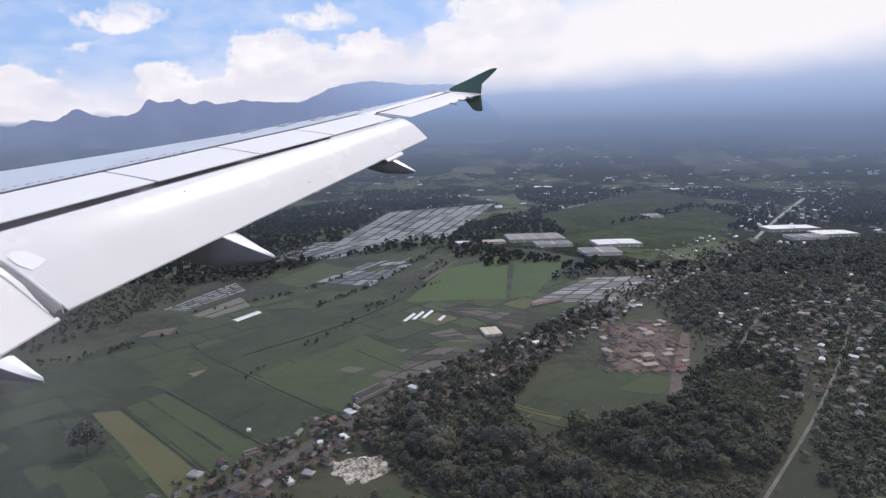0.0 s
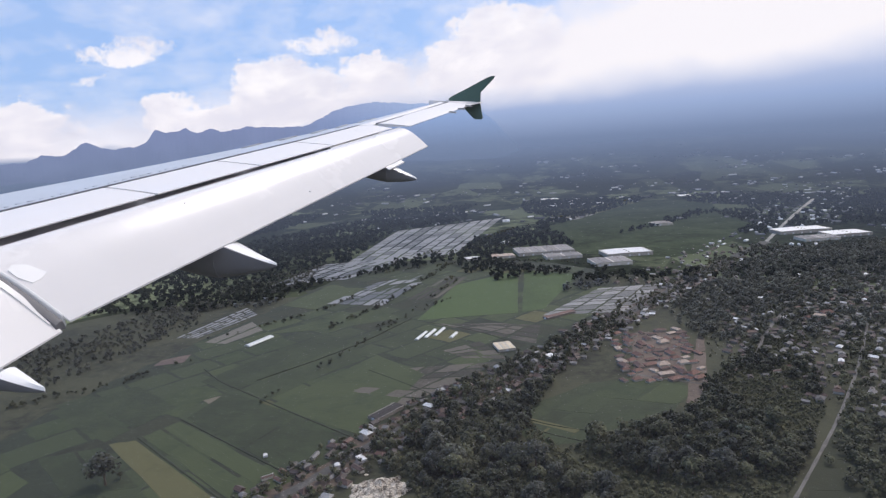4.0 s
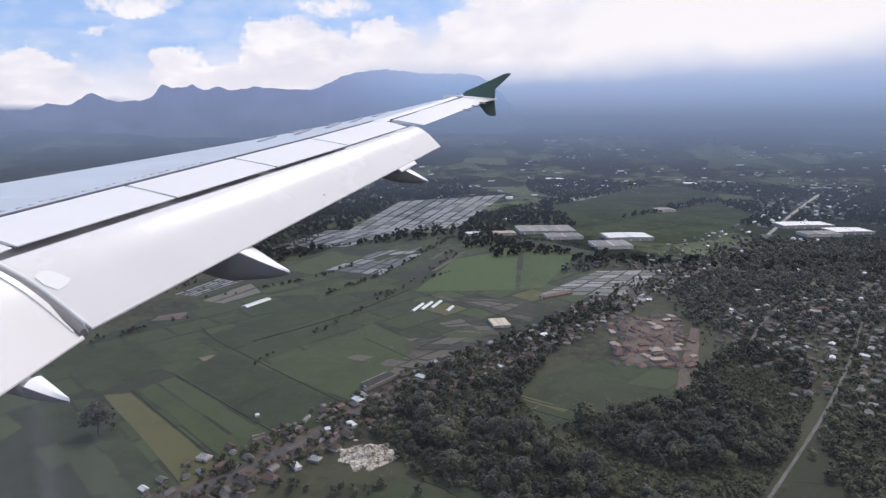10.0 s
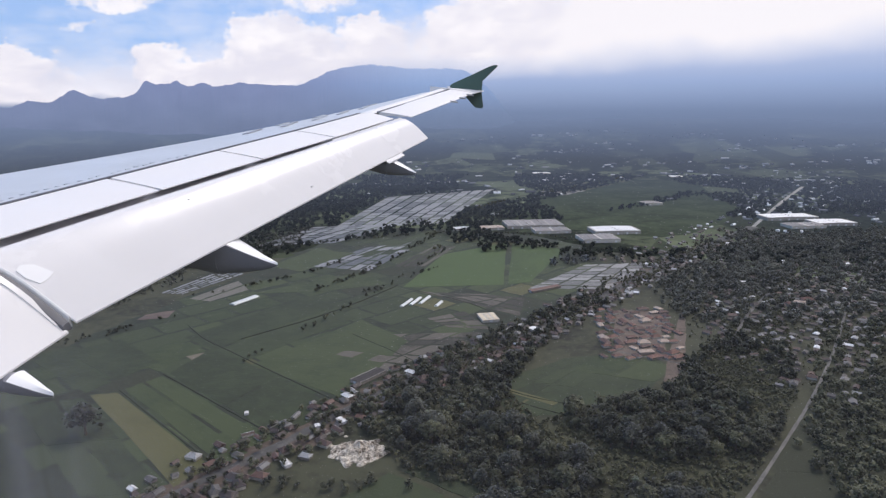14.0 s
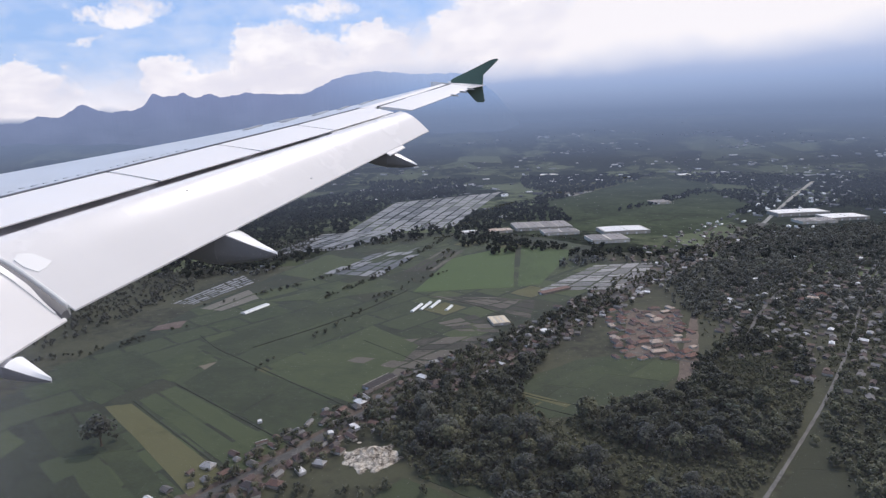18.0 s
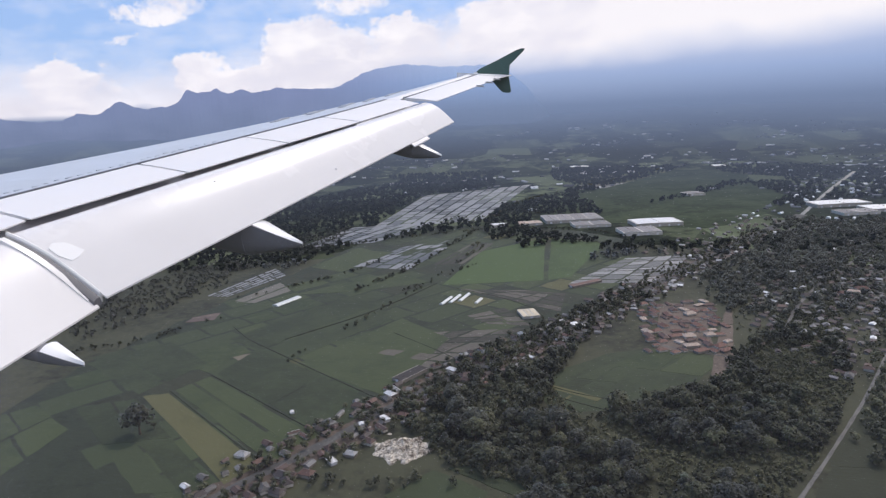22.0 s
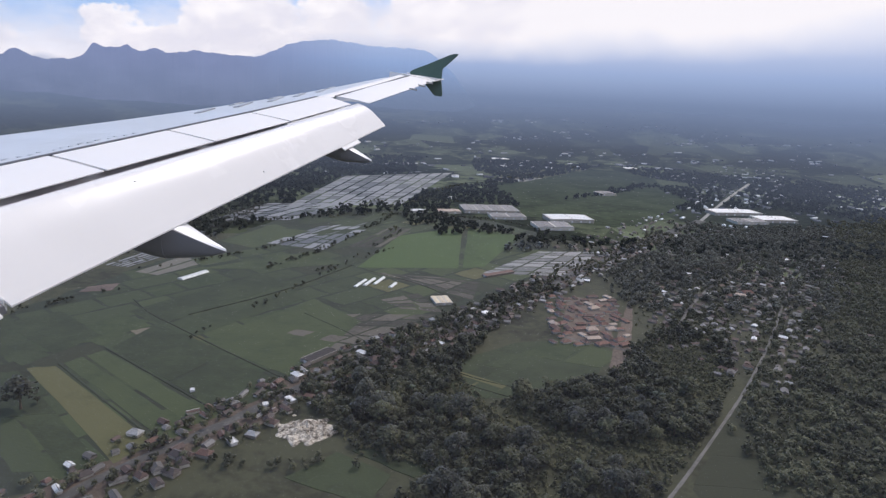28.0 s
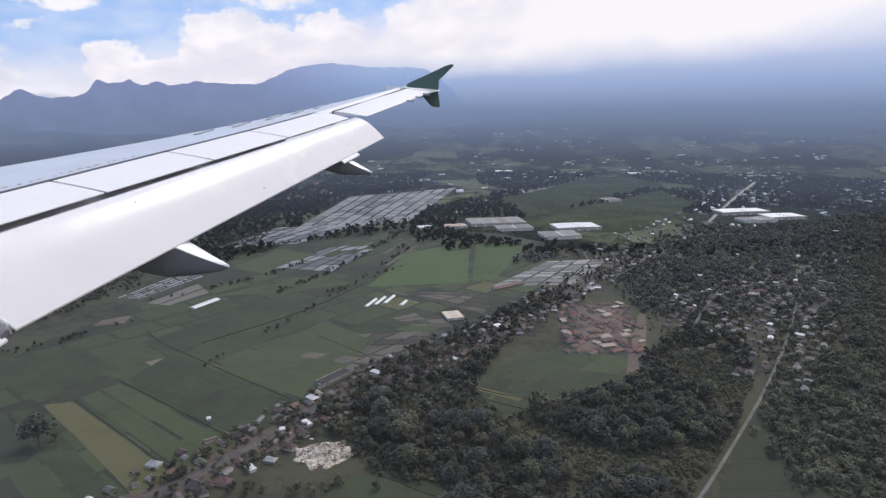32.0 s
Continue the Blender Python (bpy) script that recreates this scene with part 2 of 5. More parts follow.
def roof_material(name, stops, rough=0.7, ribs=3.0):
    """Roof cover whose colour differs from house to house, with ribs or courses and stains."""
    m, tree, sh = material(name)
    tex = tree.nodes.new("ShaderNodeTexCoord").outputs["Object"]
    info = tree.nodes.new("ShaderNodeObjectInfo").outputs["Random"]
    col = ramp(tree, info, stops, "CONSTANT")
    stain = noise_tex(tree, tex, 0.5, 6, 0.65)
    w = tree.nodes.new("ShaderNodeTexWave")
    w.inputs["Scale"].default_value = ribs
    tree.links.new(tex, w.inputs["Vector"])
    shade = ramp(tree, stain, [(0.3, (0.62, 0.6, 0.58)), (0.7, (1.1, 1.1, 1.1))])
    tree.links.new(mix(tree, 1.0, col, shade, "MULTIPLY"), sh.inputs["Base Color"])
    sh.inputs["Roughness"].default_value = rough
    bump(tree, sh, w.outputs["Fac"], 0.5, 0.06)
    return m


def paint_material(name, colour, rough, stain, lines=True):
    """Airframe paint: near-plain, with faint streaks that run aft and a fine orange peel."""
    m, tree, sh = material(name)
    tex = tree.nodes.new("ShaderNodeTexCoord").outputs["Object"]
    run = node(tree, "ShaderNodeMapping", Vector=tex)
    run.inputs["Scale"].default_value = (0.5, 3.5, 1.0)
    streak, dirt = noise_tex(tree, run.outputs[0], 1.6, 7, 0.65), noise_tex(tree, tex, 0.9, 5, 0.6)
    v = math_node(tree, "ADD", math_node(tree, "MULTIPLY", streak, 0.6), math_node(tree, "MULTIPLY", dirt, 0.4))
    tree.links.new(ramp(tree, v, [(0.34, tuple(c * stain for c in colour)), (0.55, colour)]), sh.inputs["Base Color"])
    tree.links.new(ramp(tree, dirt, [(0.3, (rough * 1.35,) * 3), (0.7, (rough * 0.85,) * 3)]), sh.inputs["Roughness"])
    sh.inputs["Coat Weight"].default_value, sh.inputs["Coat Roughness"].default_value = 0.08, 0.25
    bump(tree, sh, noise_tex(tree, tex, 2.2, 3), 0.05, 0.02)
    return m


WING_WHITE = paint_material("wing_white", (0.82, 0.805, 0.805), 0.22, 0.95)
SPOILER_WHITE = paint_material("spoiler_white", (0.86, 0.825, 0.80), 0.5, 0.94)
FRAME_PALE = plain_material("cabin_plastic", (0.62, 0.61, 0.60), 0.5, 0, 0.1, 3.0)
WING_GREY = paint_material("wing_grey", (0.58, 0.60, 0.63), 0.38, 0.86)
WING_DARK = plain_material("flap_cove", (0.70, 0.69, 0.72), 0.7, 0, 0.35, 2.0)
# fairing grey, darkened so that the underside's shade is in the colour
WING_UNDER = plain_material("fairing_shade_grey", (0.20, 0.20, 0.215), 0.45, 0, 0.18, 1.2)
COVE_GREY = plain_material("shroud_grey", (0.46, 0.46, 0.48), 0.6, 0, 0.2, 1.5)
SEAL_GREY = plain_material("seal_grey", (0.15, 0.15, 0.16), 0.6, 0, 0.25, 1.5)
RUBBER = plain_material("seal_rubber", (0.10, 0.10, 0.11), 0.8, 0, 0.3, 3.0)
METAL = plain_material("bare_metal", (0.55, 0.56, 0.58), 0.35, 0.9, 0.2, 4.0)
FENCE_GREEN = paint_material("tip_green", (0.046, 0.104, 0.074), 0.34, 0.75)
STENCIL = plain_material("stencil_grey", (0.38, 0.41, 0.46), 0.6, 0, 0.2, 5.0)

GROUND = soil_material("plain_green", (0.015, 0.016, 0.009), (0.055, 0.056, 0.030), 0.008, 0.10, 0, 0.9, 0.06)
FIELD_KINDS = {
    "green": soil_material("young_rice", (0.030, 0.041, 0.017), (0.053, 0.066, 0.027), 0.015, 0.4, 0.25),
    "green_dark": soil_material("grown_rice", (0.028, 0.035, 0.016), (0.043, 0.054, 0.024), 0.015, 0.4, 0.25),
    # darkest rice tone; by the pale road it stands in for shade
    "deep": soil_material("dark_rice", (0.018, 0.021, 0.010), (0.034, 0.037, 0.019), 0.015, 0.4, 0.25),
    "bright": soil_material("seedling_rice", (0.044, 0.065, 0.021), (0.060, 0.089, 0.028), 0.012, 0.3),
    "olive": soil_material("ripening_rice", (0.065, 0.065, 0.026), (0.094, 0.091, 0.039), 0.02, 0.4, 0.3),
    "mud": soil_material("ploughed_mud", (0.044, 0.041, 0.031), (0.105, 0.093, 0.074), 0.03, 0.5, 0.4, 0.85, 0.06, 0.2, 0.5),
    "grey_mud": soil_material("grey_stubble", (0.097, 0.091, 0.075), (0.145, 0.134, 0.111), 0.03, 0.5, 0.4),
    "fallow": soil_material("fallow_soil", (0.094, 0.082, 0.056), (0.142, 0.121, 0.086), 0.04, 0.5),
    "fallow_red": soil_material("red_soil", (0.100, 0.074, 0.061), (0.154, 0.116, 0.095), 0.04, 0.5),
    "earth": soil_material("bare_earth", (0.083, 0.062, 0.046), (0.145, 0.111, 0.086), 0.05, 0.4),
    "bund": soil_material("bank_grass", (0.012, 0.015, 0.008), (0.028, 0.034, 0.018), 0.03, 0.4),
    "flooded": soil_material("flooded_paddy", (0.050, 0.049, 0.044), (0.190, 0.184, 0.176), 0.03, 0.3, 0.15, 0.5, 0.1, 0.4, 0.7),
}
BANK = plain_material("bank_growth", (0.020, 0.026, 0.013), 0.95, 0, 0.5, 0.3)
# concrete of the far road, paler to hold the sun's glint
ROAD_PALE = soil_material("sunlit_concrete", (0.15, 0.15, 0.14), (0.30, 0.29, 0.27), 0.02, 0.3)
ROAD = soil_material("worn_asphalt", (0.075, 0.071, 0.065), (0.165, 0.155, 0.14), 0.05, 0.6)
RUBBLE = soil_material("quarried_limestone", (0.085, 0.068, 0.052), (0.70, 0.625, 0.52), 0.16, 0.7)
LEAF = leaf_material("broad_leaves", (0.036, 0.039, 0.024), (0.088, 0.088, 0.048), 0.18)
LEAF_DARK = leaf_material("dark_leaves", (0.038, 0.041, 0.031), (0.079, 0.079, 0.056), 0.3)
SCRUB = leaf_material("scrub_leaves", (0.043, 0.046, 0.025), (0.091, 0.090, 0.048), 0.1)
# leaves of the middle woods; the strong sheen stands in for haze
LEAF_FAR = leaf_material("hazy_leaves", (0.029, 0.032, 0.027), (0.067, 0.070, 0.058), 0.6)
PALM = leaf_material("palm_leaves", (0.028, 0.038, 0.023), (0.089, 0.101, 0.064), 0.3)
BARK = plain_material("bark", (0.11, 0.085, 0.06), 0.9, 0, 0.4, 2.0)
ROOF = roof_material("roof_cover", [(0.0, (0.085, 0.052, 0.042)), (0.30, (0.060, 0.046, 0.042)), (0.52, (0.125, 0.066, 0.048)), (0.60, (0.105, 0.098, 0.092)), (0.76, (0.19, 0.185, 0.18)), (0.90, (0.36, 0.36, 0.36)), (0.955, (0.74, 0.74, 0.74))])
ROOF_RED = roof_material("terracotta_roof", [(0.0, (0.135, 0.064, 0.048)), (0.35, (0.185, 0.090, 0.066)), (0.62, (0.098, 0.054, 0.045)), (0.88, (0.46, 0.36, 0.29))])
ROOF_DARK = roof_material("sooty_roof", [(0.0, (0.040, 0.034, 0.032)), (0.5, (0.055, 0.045, 0.042))], 0.9, 1.5)
ROOF_ZINC = roof_material("zinc_roof", [(0.0, (0.20, 0.195, 0.20)), (0.5, (0.27, 0.26, 0.26)), (0.8, (0.23, 0.22, 0.22))], 0.8, 1.5)
ROOF_WHITE = roof_material("white_metal_roof", [(0.0, (0.80, 0.80, 0.80)), (0.5, (0.74, 0.74, 0.75))], 0.45, 1.5)
ROOF_TAN = roof_material("tan_roof", [(0.0, (0.62, 0.53, 0.38)), (0.5, (0.55, 0.47, 0.34))], 0.6, 1.5)
WALL = plain_material("rendered_wall", (0.48, 0.45, 0.40), 0.85, 0, 0.4, 0.4)
WALL_DARK = plain_material("weathered_wall", (0.26, 0.23, 0.20), 0.85, 0, 0.4, 0.4)
# brighter than WING_WHITE; on the fairing tails it paints in sunlight
WING_BRIGHT = paint_material("bright_white", (0.90, 0.90, 0.90), 0.25, 0.97)
PLASTIC = plain_material("plastic_sheet", (0.62, 0.63, 0.62), 0.4, 0, 0.25, 0.2)


# ---- building helpers ----
def part(name, bm, mat, parent=None, label=""):
    """Link a bmesh as one mesh object, under a thing or a part."""
    me = bpy.data.meshes.new(name)
    bm.to_mesh(me)
    bm.free()
    me.materials.append(mat)
    ob = new(name, me)
    if parent is not None:
        ob.parent = parent
    if label:
        tagged(ob, label)
    return ob


def thing(name, m, label, category, group="", kind=""):
    ob = new(name)
    ob.matrix_world = m
    return tagged(ob, label, category, group, kind)


def mesh_object(name, verts, faces, mat, parent=None, smooth=False):
    me = bpy.data.meshes.new(name)
    me.from_pydata([tuple(v) for v in verts], [], [tuple(f) for f in faces])
    me.materials.append(mat)
    if smooth:
        me.shade_smooth()
    ob = new(name, me)
    if parent is not None:
        ob.parent = parent
    return ob


def box(bm, x0, x1, y0, y1, z0, z1):
    v = [bm.verts.new((x, y, z)) for z in (z0, z1) for y in (y0, y1) for x in (x0, x1)]
    for f in ((0, 2, 3, 1), (4, 5, 7, 6), (0, 1, 5, 4), (1, 3, 7, 5), (3, 2, 6, 7), (2, 0, 4, 6)):
        bm.faces.new([v[i] for i in f])
    return v


def loft(bm, rings, closed=True, caps=True):
    """Skin between rings of points of equal number."""
    vs = [[bm.verts.new(p) for p in r] for r in rings]
    n = len(vs[0])
    for a, b in zip(vs, vs[1:]):
        for i in range(n if closed else n - 1):
            j = (i + 1) % n
            bm.faces.new((a[i], a[j], b[j], b[i]))
    if caps and closed:
        bm.faces.new(vs[0][::-1])
        bm.faces.new(vs[-1])
    return vs


def finish(bm, smooth=True, sharp=35):
    bmesh.ops.recalc_face_normals(bm, faces=bm.faces)
    if smooth:
        for f in bm.faces:
            f.smooth = True
        for e in bm.edges:
            if len(e.link_faces) == 2 and e.calc_face_angle(0) > radians(sharp):
                e.smooth = False
    return bm


# ---- ground and distance ----
def make_ground():
    """One sheet to the horizon, finer near the middle, with gentle relief away from the fields."""
    ring = [0, 60, 140, 240, 340, 440, 560, 700, 860, 1040, 1250, 1500, 1800, 2150, 2550, 3000, 3500, 4000, 4500, 4960]
    bm = bmesh.new()
    around = 96
    rows = []
    for r in ring[1:]:
        row = []
        for i in range(around):
            a = 2 * math.pi * i / around
            x, y = r * math.sin(a), r * math.cos(a)
            far = max(0.0, (r - 2200) / 3000)
            h = -far * 3
            row.append(bm.verts.new((x, y, h - 0.3 if r > 2200 else -0.3)))
        rows.append(row)
    mid = bm.verts.new((0, 0, -0.3))
    for i in range(around):
        j = (i + 1) % around
        bm.faces.new((mid, rows[0][j], rows[0][i]))
        for a, b in zip(rows, rows[1:]):
            bm.faces.new((a[i], a[j], b[j], b[i]))
    finish(bm, True, 80)
    ob = part("ground", bm, GROUND)
    return tagged(ob, "dark green tropical plain of groves and rice land", "ground", kind="structure")


def haze_material(name, dark, light, cells=0.0, roofs=None):
    """Far land with haze painted in: base colour dims and an emitted air blue grows with distance from the middle of
    the plan.
    """
    m, tree, sh = material(name)
    p = place(tree)
    ln = tree.nodes.new("ShaderNodeVectorMath")
    ln.operation = "LENGTH"
    tree.links.new(p, ln.inputs[0])
    d = ln.outputs["Value"]
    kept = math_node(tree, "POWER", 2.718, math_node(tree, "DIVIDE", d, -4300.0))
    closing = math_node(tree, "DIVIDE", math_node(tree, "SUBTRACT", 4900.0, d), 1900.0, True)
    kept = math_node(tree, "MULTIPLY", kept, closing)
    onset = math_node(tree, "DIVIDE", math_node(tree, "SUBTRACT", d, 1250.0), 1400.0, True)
    if roofs:
        geo = tree.nodes.new("ShaderNodeNewGeometry").outputs["Random Per Island"]
        col = ramp(tree, geo, roofs, "CONSTANT")
    elif cells:
        bent = node(tree, "ShaderNodeMapping", Vector=p)
        bent.inputs["Rotation"].default_value = (0, 0, 0.75)
        bent.inputs["Scale"].default_value = (cells, cells * 0.55, 0.0)
        cell = tree.nodes.new("ShaderNodeTexVoronoi")
        cell.inputs["Scale"].default_value = 1.0
        tree.links.new(bent.outputs[0], cell.inputs["Vector"])
        tint = node(tree, "ShaderNodeSeparateColor", Color=cell.outputs["Color"]).outputs[0]
        plots = ramp(tree, tint, [(0.0, dark), (0.35, tuple(0.6 * a + 0.4 * b for a, b in zip(dark, light))), (0.72, light), (1.0, tuple(1.5 * c for c in light))])
        wood = ramp(tree, math_node(tree, "ADD", math_node(tree, "MULTIPLY", noise_tex(tree, p, 0.0022, 6, 0.62), 0.75), math_node(tree, "MULTIPLY", noise_tex(tree, p, 0.016, 5, 0.7), 0.25)), [(0.47, (0, 0, 0)), (0.53, (1, 1, 1))])
        speck = ramp(tree, noise_tex(tree, p, 0.05, 4, 0.7), [(0.35, tuple(0.5 * c for c in dark)), (0.68, tuple(1.8 * c for c in dark))])
        col = mix(tree, wood, speck, plots)
    else:
        col = ramp(tree, math_node(tree, "ADD", math_node(tree, "MULTIPLY", noise_tex(tree, p, 0.0075, 7, 0.7), 0.6), math_node(tree, "MULTIPLY", noise_tex(tree, p, 0.05, 5, 0.7), 0.4)), [(0.40, dark), (0.62, light)])
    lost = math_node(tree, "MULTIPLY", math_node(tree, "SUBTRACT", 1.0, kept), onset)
    # painted haze: the base goes black as the emitted blue takes over
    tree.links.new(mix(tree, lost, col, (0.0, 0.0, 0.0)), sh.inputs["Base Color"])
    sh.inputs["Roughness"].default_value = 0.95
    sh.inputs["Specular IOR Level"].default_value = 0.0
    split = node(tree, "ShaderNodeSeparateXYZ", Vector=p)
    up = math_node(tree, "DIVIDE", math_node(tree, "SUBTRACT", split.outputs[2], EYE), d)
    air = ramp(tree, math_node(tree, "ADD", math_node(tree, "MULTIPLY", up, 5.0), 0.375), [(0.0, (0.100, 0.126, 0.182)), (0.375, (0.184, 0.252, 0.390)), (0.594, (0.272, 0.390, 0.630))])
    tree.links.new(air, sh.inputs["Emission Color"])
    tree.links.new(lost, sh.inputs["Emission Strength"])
    return m


# far land and woods, all with the haze put into their colours
FAR_PLAIN = haze_material("hazy_plain", (0.022, 0.027, 0.017), (0.135, 0.155, 0.090), 0.0060)
FIELD_KINDS["green_far"] = haze_material("hazy_rice_land", (0.034, 0.044, 0.024), (0.074, 0.090, 0.050))
FIELD_KINDS["pale"] = haze_material("hazy_pasture", (0.080, 0.090, 0.050), (0.170, 0.168, 0.095))
FAR_WOOD = haze_material("hazy_woods", (0.012, 0.016, 0.011), (0.040, 0.046, 0.030))


def ridge_material():
    """Mountains that glow in painted air haze: blue, paling upwards and, eastwards, into the same haze as the sky's
    foot.
    """
    m, tree, sh = material("hazy_mountains")
    split = node(tree, "ShaderNodeSeparateXYZ", Vector=place(tree))
    x, y, z = split.outputs
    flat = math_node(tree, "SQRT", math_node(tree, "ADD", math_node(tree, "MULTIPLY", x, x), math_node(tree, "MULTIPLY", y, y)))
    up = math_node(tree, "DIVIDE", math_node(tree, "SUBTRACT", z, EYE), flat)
    ridge_haze = ramp(tree, math_node(tree, "ADD", math_node(tree, "MULTIPLY", up, 9.0), 0.45), [(0.0, (0.132, 0.170, 0.255)), (0.45, (0.182, 0.236, 0.375)), (0.95, (0.225, 0.280, 0.480))])
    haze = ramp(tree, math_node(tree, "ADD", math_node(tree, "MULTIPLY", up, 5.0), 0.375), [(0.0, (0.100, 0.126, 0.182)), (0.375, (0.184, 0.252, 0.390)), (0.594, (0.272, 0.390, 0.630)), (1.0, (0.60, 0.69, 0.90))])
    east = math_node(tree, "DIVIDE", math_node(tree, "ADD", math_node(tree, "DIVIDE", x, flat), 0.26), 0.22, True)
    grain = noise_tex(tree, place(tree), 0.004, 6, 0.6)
    ridge_haze = mix(tree, 0.22, ridge_haze, ramp(tree, grain, [(0.35, (0.13, 0.175, 0.29)), (0.65, (0.23, 0.29, 0.46))]))
    col = mix(tree, east, ridge_haze, haze)
    # the haze colours are emitted; the base below stays almost black
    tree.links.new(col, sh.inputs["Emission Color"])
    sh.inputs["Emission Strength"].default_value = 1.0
    sh.inputs["Base Color"].default_value = (0.006, 0.008, 0.008, 1)
    sh.inputs["Roughness"].default_value = 1.0
    sh.inputs["Specular IOR Level"].default_value = 0.0
    return m


RIDGE_BLUE = ridge_material()


def plain_height(x, y):
    """The plain lies level, then climbs gently to the mountains' foot."""
    f = max(0.0, (math.hypot(x, y) - 2900) / 2050)
    return 265 * f ** 1.5 * (1 + 0.22 * noise.noise((x * 0.0011, y * 0.0011, 9.0))) + 10 * f * noise.noise((x * 0.004, y * 0.004, 2.0))


def make_far_plain():
    bm = bmesh.new()
    around, ring = 240, [1330, 1650, 2100, 2600, 2900, 3100, 3300, 3500, 3700, 3900, 4100, 4300, 4500, 4650, 4800, 4960]
    rows = []
    for k, r in enumerate(ring):
        row = []
        for i in range(around):
            a = 2 * math.pi * i / around
            rr = r + (120 * noise.noise((math.sin(a) * 3, math.cos(a) * 3, 0.7)) if k == 0 else 0)
            x, y = rr * math.sin(a), rr * math.cos(a)
            row.append(bm.verts.new((x, y, plain_height(x, y) - (0.15 if k else 0.2))))
        rows.append(row)
    for i in range(around):
        j = (i + 1) % around
        for a, b in zip(rows, rows[1:]):
            bm.faces.new((a[i], a[j], b[j], b[i]))
    finish(bm, True, 80)
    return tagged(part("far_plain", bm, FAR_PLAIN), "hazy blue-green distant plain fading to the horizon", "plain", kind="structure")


def ridge_line(a):
    """Height of the skyline, in parts of its distance, at the bearing a in degrees east of ahead."""
    h = 0.024 + 0.0012 * max(-20.0, min(0.0, a + 16)) * 0.55 + 0.016 * max(0.0, 1 - abs(a + 22) / 14)
    for at, up, wide in ((-33.1, 0.006, 0.7), (-30.2, 0.014, 1.05), (-25.0, 0.007, 0.5), (-24.0, 0.006, 1.2), (-22.7, 0.005, 0.45), (-20.7, 0.006, 0.6), (-17.6, 0.004, 1.1), (-40, 0.012, 3.0), (-46, 0.010, 2.0)):
        h += up * math.exp(-((a - at) / wide) ** 2)
    rise = 1 / (1 + math.exp(-(a + 11.3) / 0.85))
    h += rise * 0.038 + 0.006 * math.exp(-((a + 6.5) / 2.6) ** 2) + 0.005 * math.exp(-((a + 15.0) / 3.5) ** 2)
    step = 1 / (1 + math.exp(-(a + 25.6) / 0.22))
    h += 0.008 * step - 0.004
    fall = min(1.0, max(0.0, (a - 1.0) / 9))
    return h - (h + 0.06) * fall * fall * (3 - 2 * fall)


def make_mountains():
    bm = bmesh.new()
    n, m = 760, 9
    cols = []
    for i in range(n):
        a = -75 + 108 * i / (n - 1)
        top = ridge_line(a) + 0.0020 * noise.noise((a * 1.3, 0.3, 0)) + 0.0014 * noise.noise((a * 3.9, 1.3, 0)) + 0.0008 * noise.noise((a * 9.0, 2.3, 0))
        ra = radians(a)
        col = []
        for k in range(m):
            s = k / (m - 1)
            r = 4300 + 560 * s + 60 * noise.noise((a * 0.35, s * 3, 5.0)) * (1 - s)
            z = -6 + (4860 * top + EYE + 6) * (s ** 1.25) * (1 + 0.10 * (1 - s) * noise.noise((a * 0.5, s * 4, 2.0)))
            col.append(bm.verts.new((r * math.sin(ra), r * math.cos(ra), z)))
        cols.append(col)
    for a, b in zip(cols, cols[1:]):
        for k in range(m - 1):
            bm.faces.new((a[k], b[k], b[k + 1], a[k + 1]))
    finish(bm, True, 180)
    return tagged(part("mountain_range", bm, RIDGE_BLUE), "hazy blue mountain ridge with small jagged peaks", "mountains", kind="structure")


make_ground()
make_far_plain()
make_mountains()


# ---- the aircraft's wing: local x aft, y outboard, z up from the seat ----
WING_POSE = Matrix(((0.99041, 0.13054, 0.04528, 0), (-0.12778, 0.99003, -0.05931, 0), (-0.05257, 0.05295, 0.99721, EYE), (0, 0, 0, 1)))


def plane_z(o):
    return -1.775 + 0.094 * o + 0.0035 * max(0.0, o - 9) ** 2


def gap_x(o):           # rear edge of the fixed upper skin and the spoilers
    return -(5.56 - 0.283 * o) if o > 4.4 else -(5.56 - 0.283 * 4.4) - 0.06 * (4.4 - o)


def hinge_x(o):         # spoiler hinge line
    return -(6.53 - 0.302 * o)


def nose_x(o):          # leading edge
    return -(2.75 + 0.52 * (15.2 - o))


def skin_z(o, x):
    """Upper skin: flat over the spoilers, a low crest ahead of them, falling to the leading edge."""
    h, n = hinge_x(o), nose_x(o)
    base = plane_z(o)
    if x >= h:
        return base + 0.02 * (gap_x(o) - x) / max(0.05, gap_x(o) - h)
    u = (h - x) / (h - n)
    return base + 0.02 - 0.335 * u ** 1.6


wing = thing("aircraft_wing", WING_POSE, "white airliner wing with flaps lowered and green tip fence", "aircraft wing")


def make_skin():
    bm = bmesh.new()
    spans = [2.0 + 0.4 * i for i in range(33)] + [15.0]
    us = [0, 0.05, 0.12, 0.2, 0.3, 0.42, 0.55, 0.68, 0.8, 0.9, 0.96, 1.0]
    rings = []
    for o in spans:
        h, n = hinge_x(o), nose_x(o)
        tip = max(0.0, (o - 14.2) / 0.8)
        n = n + 0.5 * tip ** 2
        top = [(h + (n - h) * u, o, skin_z(o, h + (n - h) * u) - 0.10 * tip ** 2) for u in us]
        low = [(x, o, z - 0.05 - 0.40 * math.sin(math.pi * (0.08 + 0.9 * (1 - i / 11))) * (1 - 0.04 * o)) for i, (x, _, z) in enumerate(top)][::-1]
        rings.append(top + low)
    loft(bm, rings)
    finish(bm)
    return part("main_skin", bm, WING_GREY, wing, "pale grey upper wing skin")


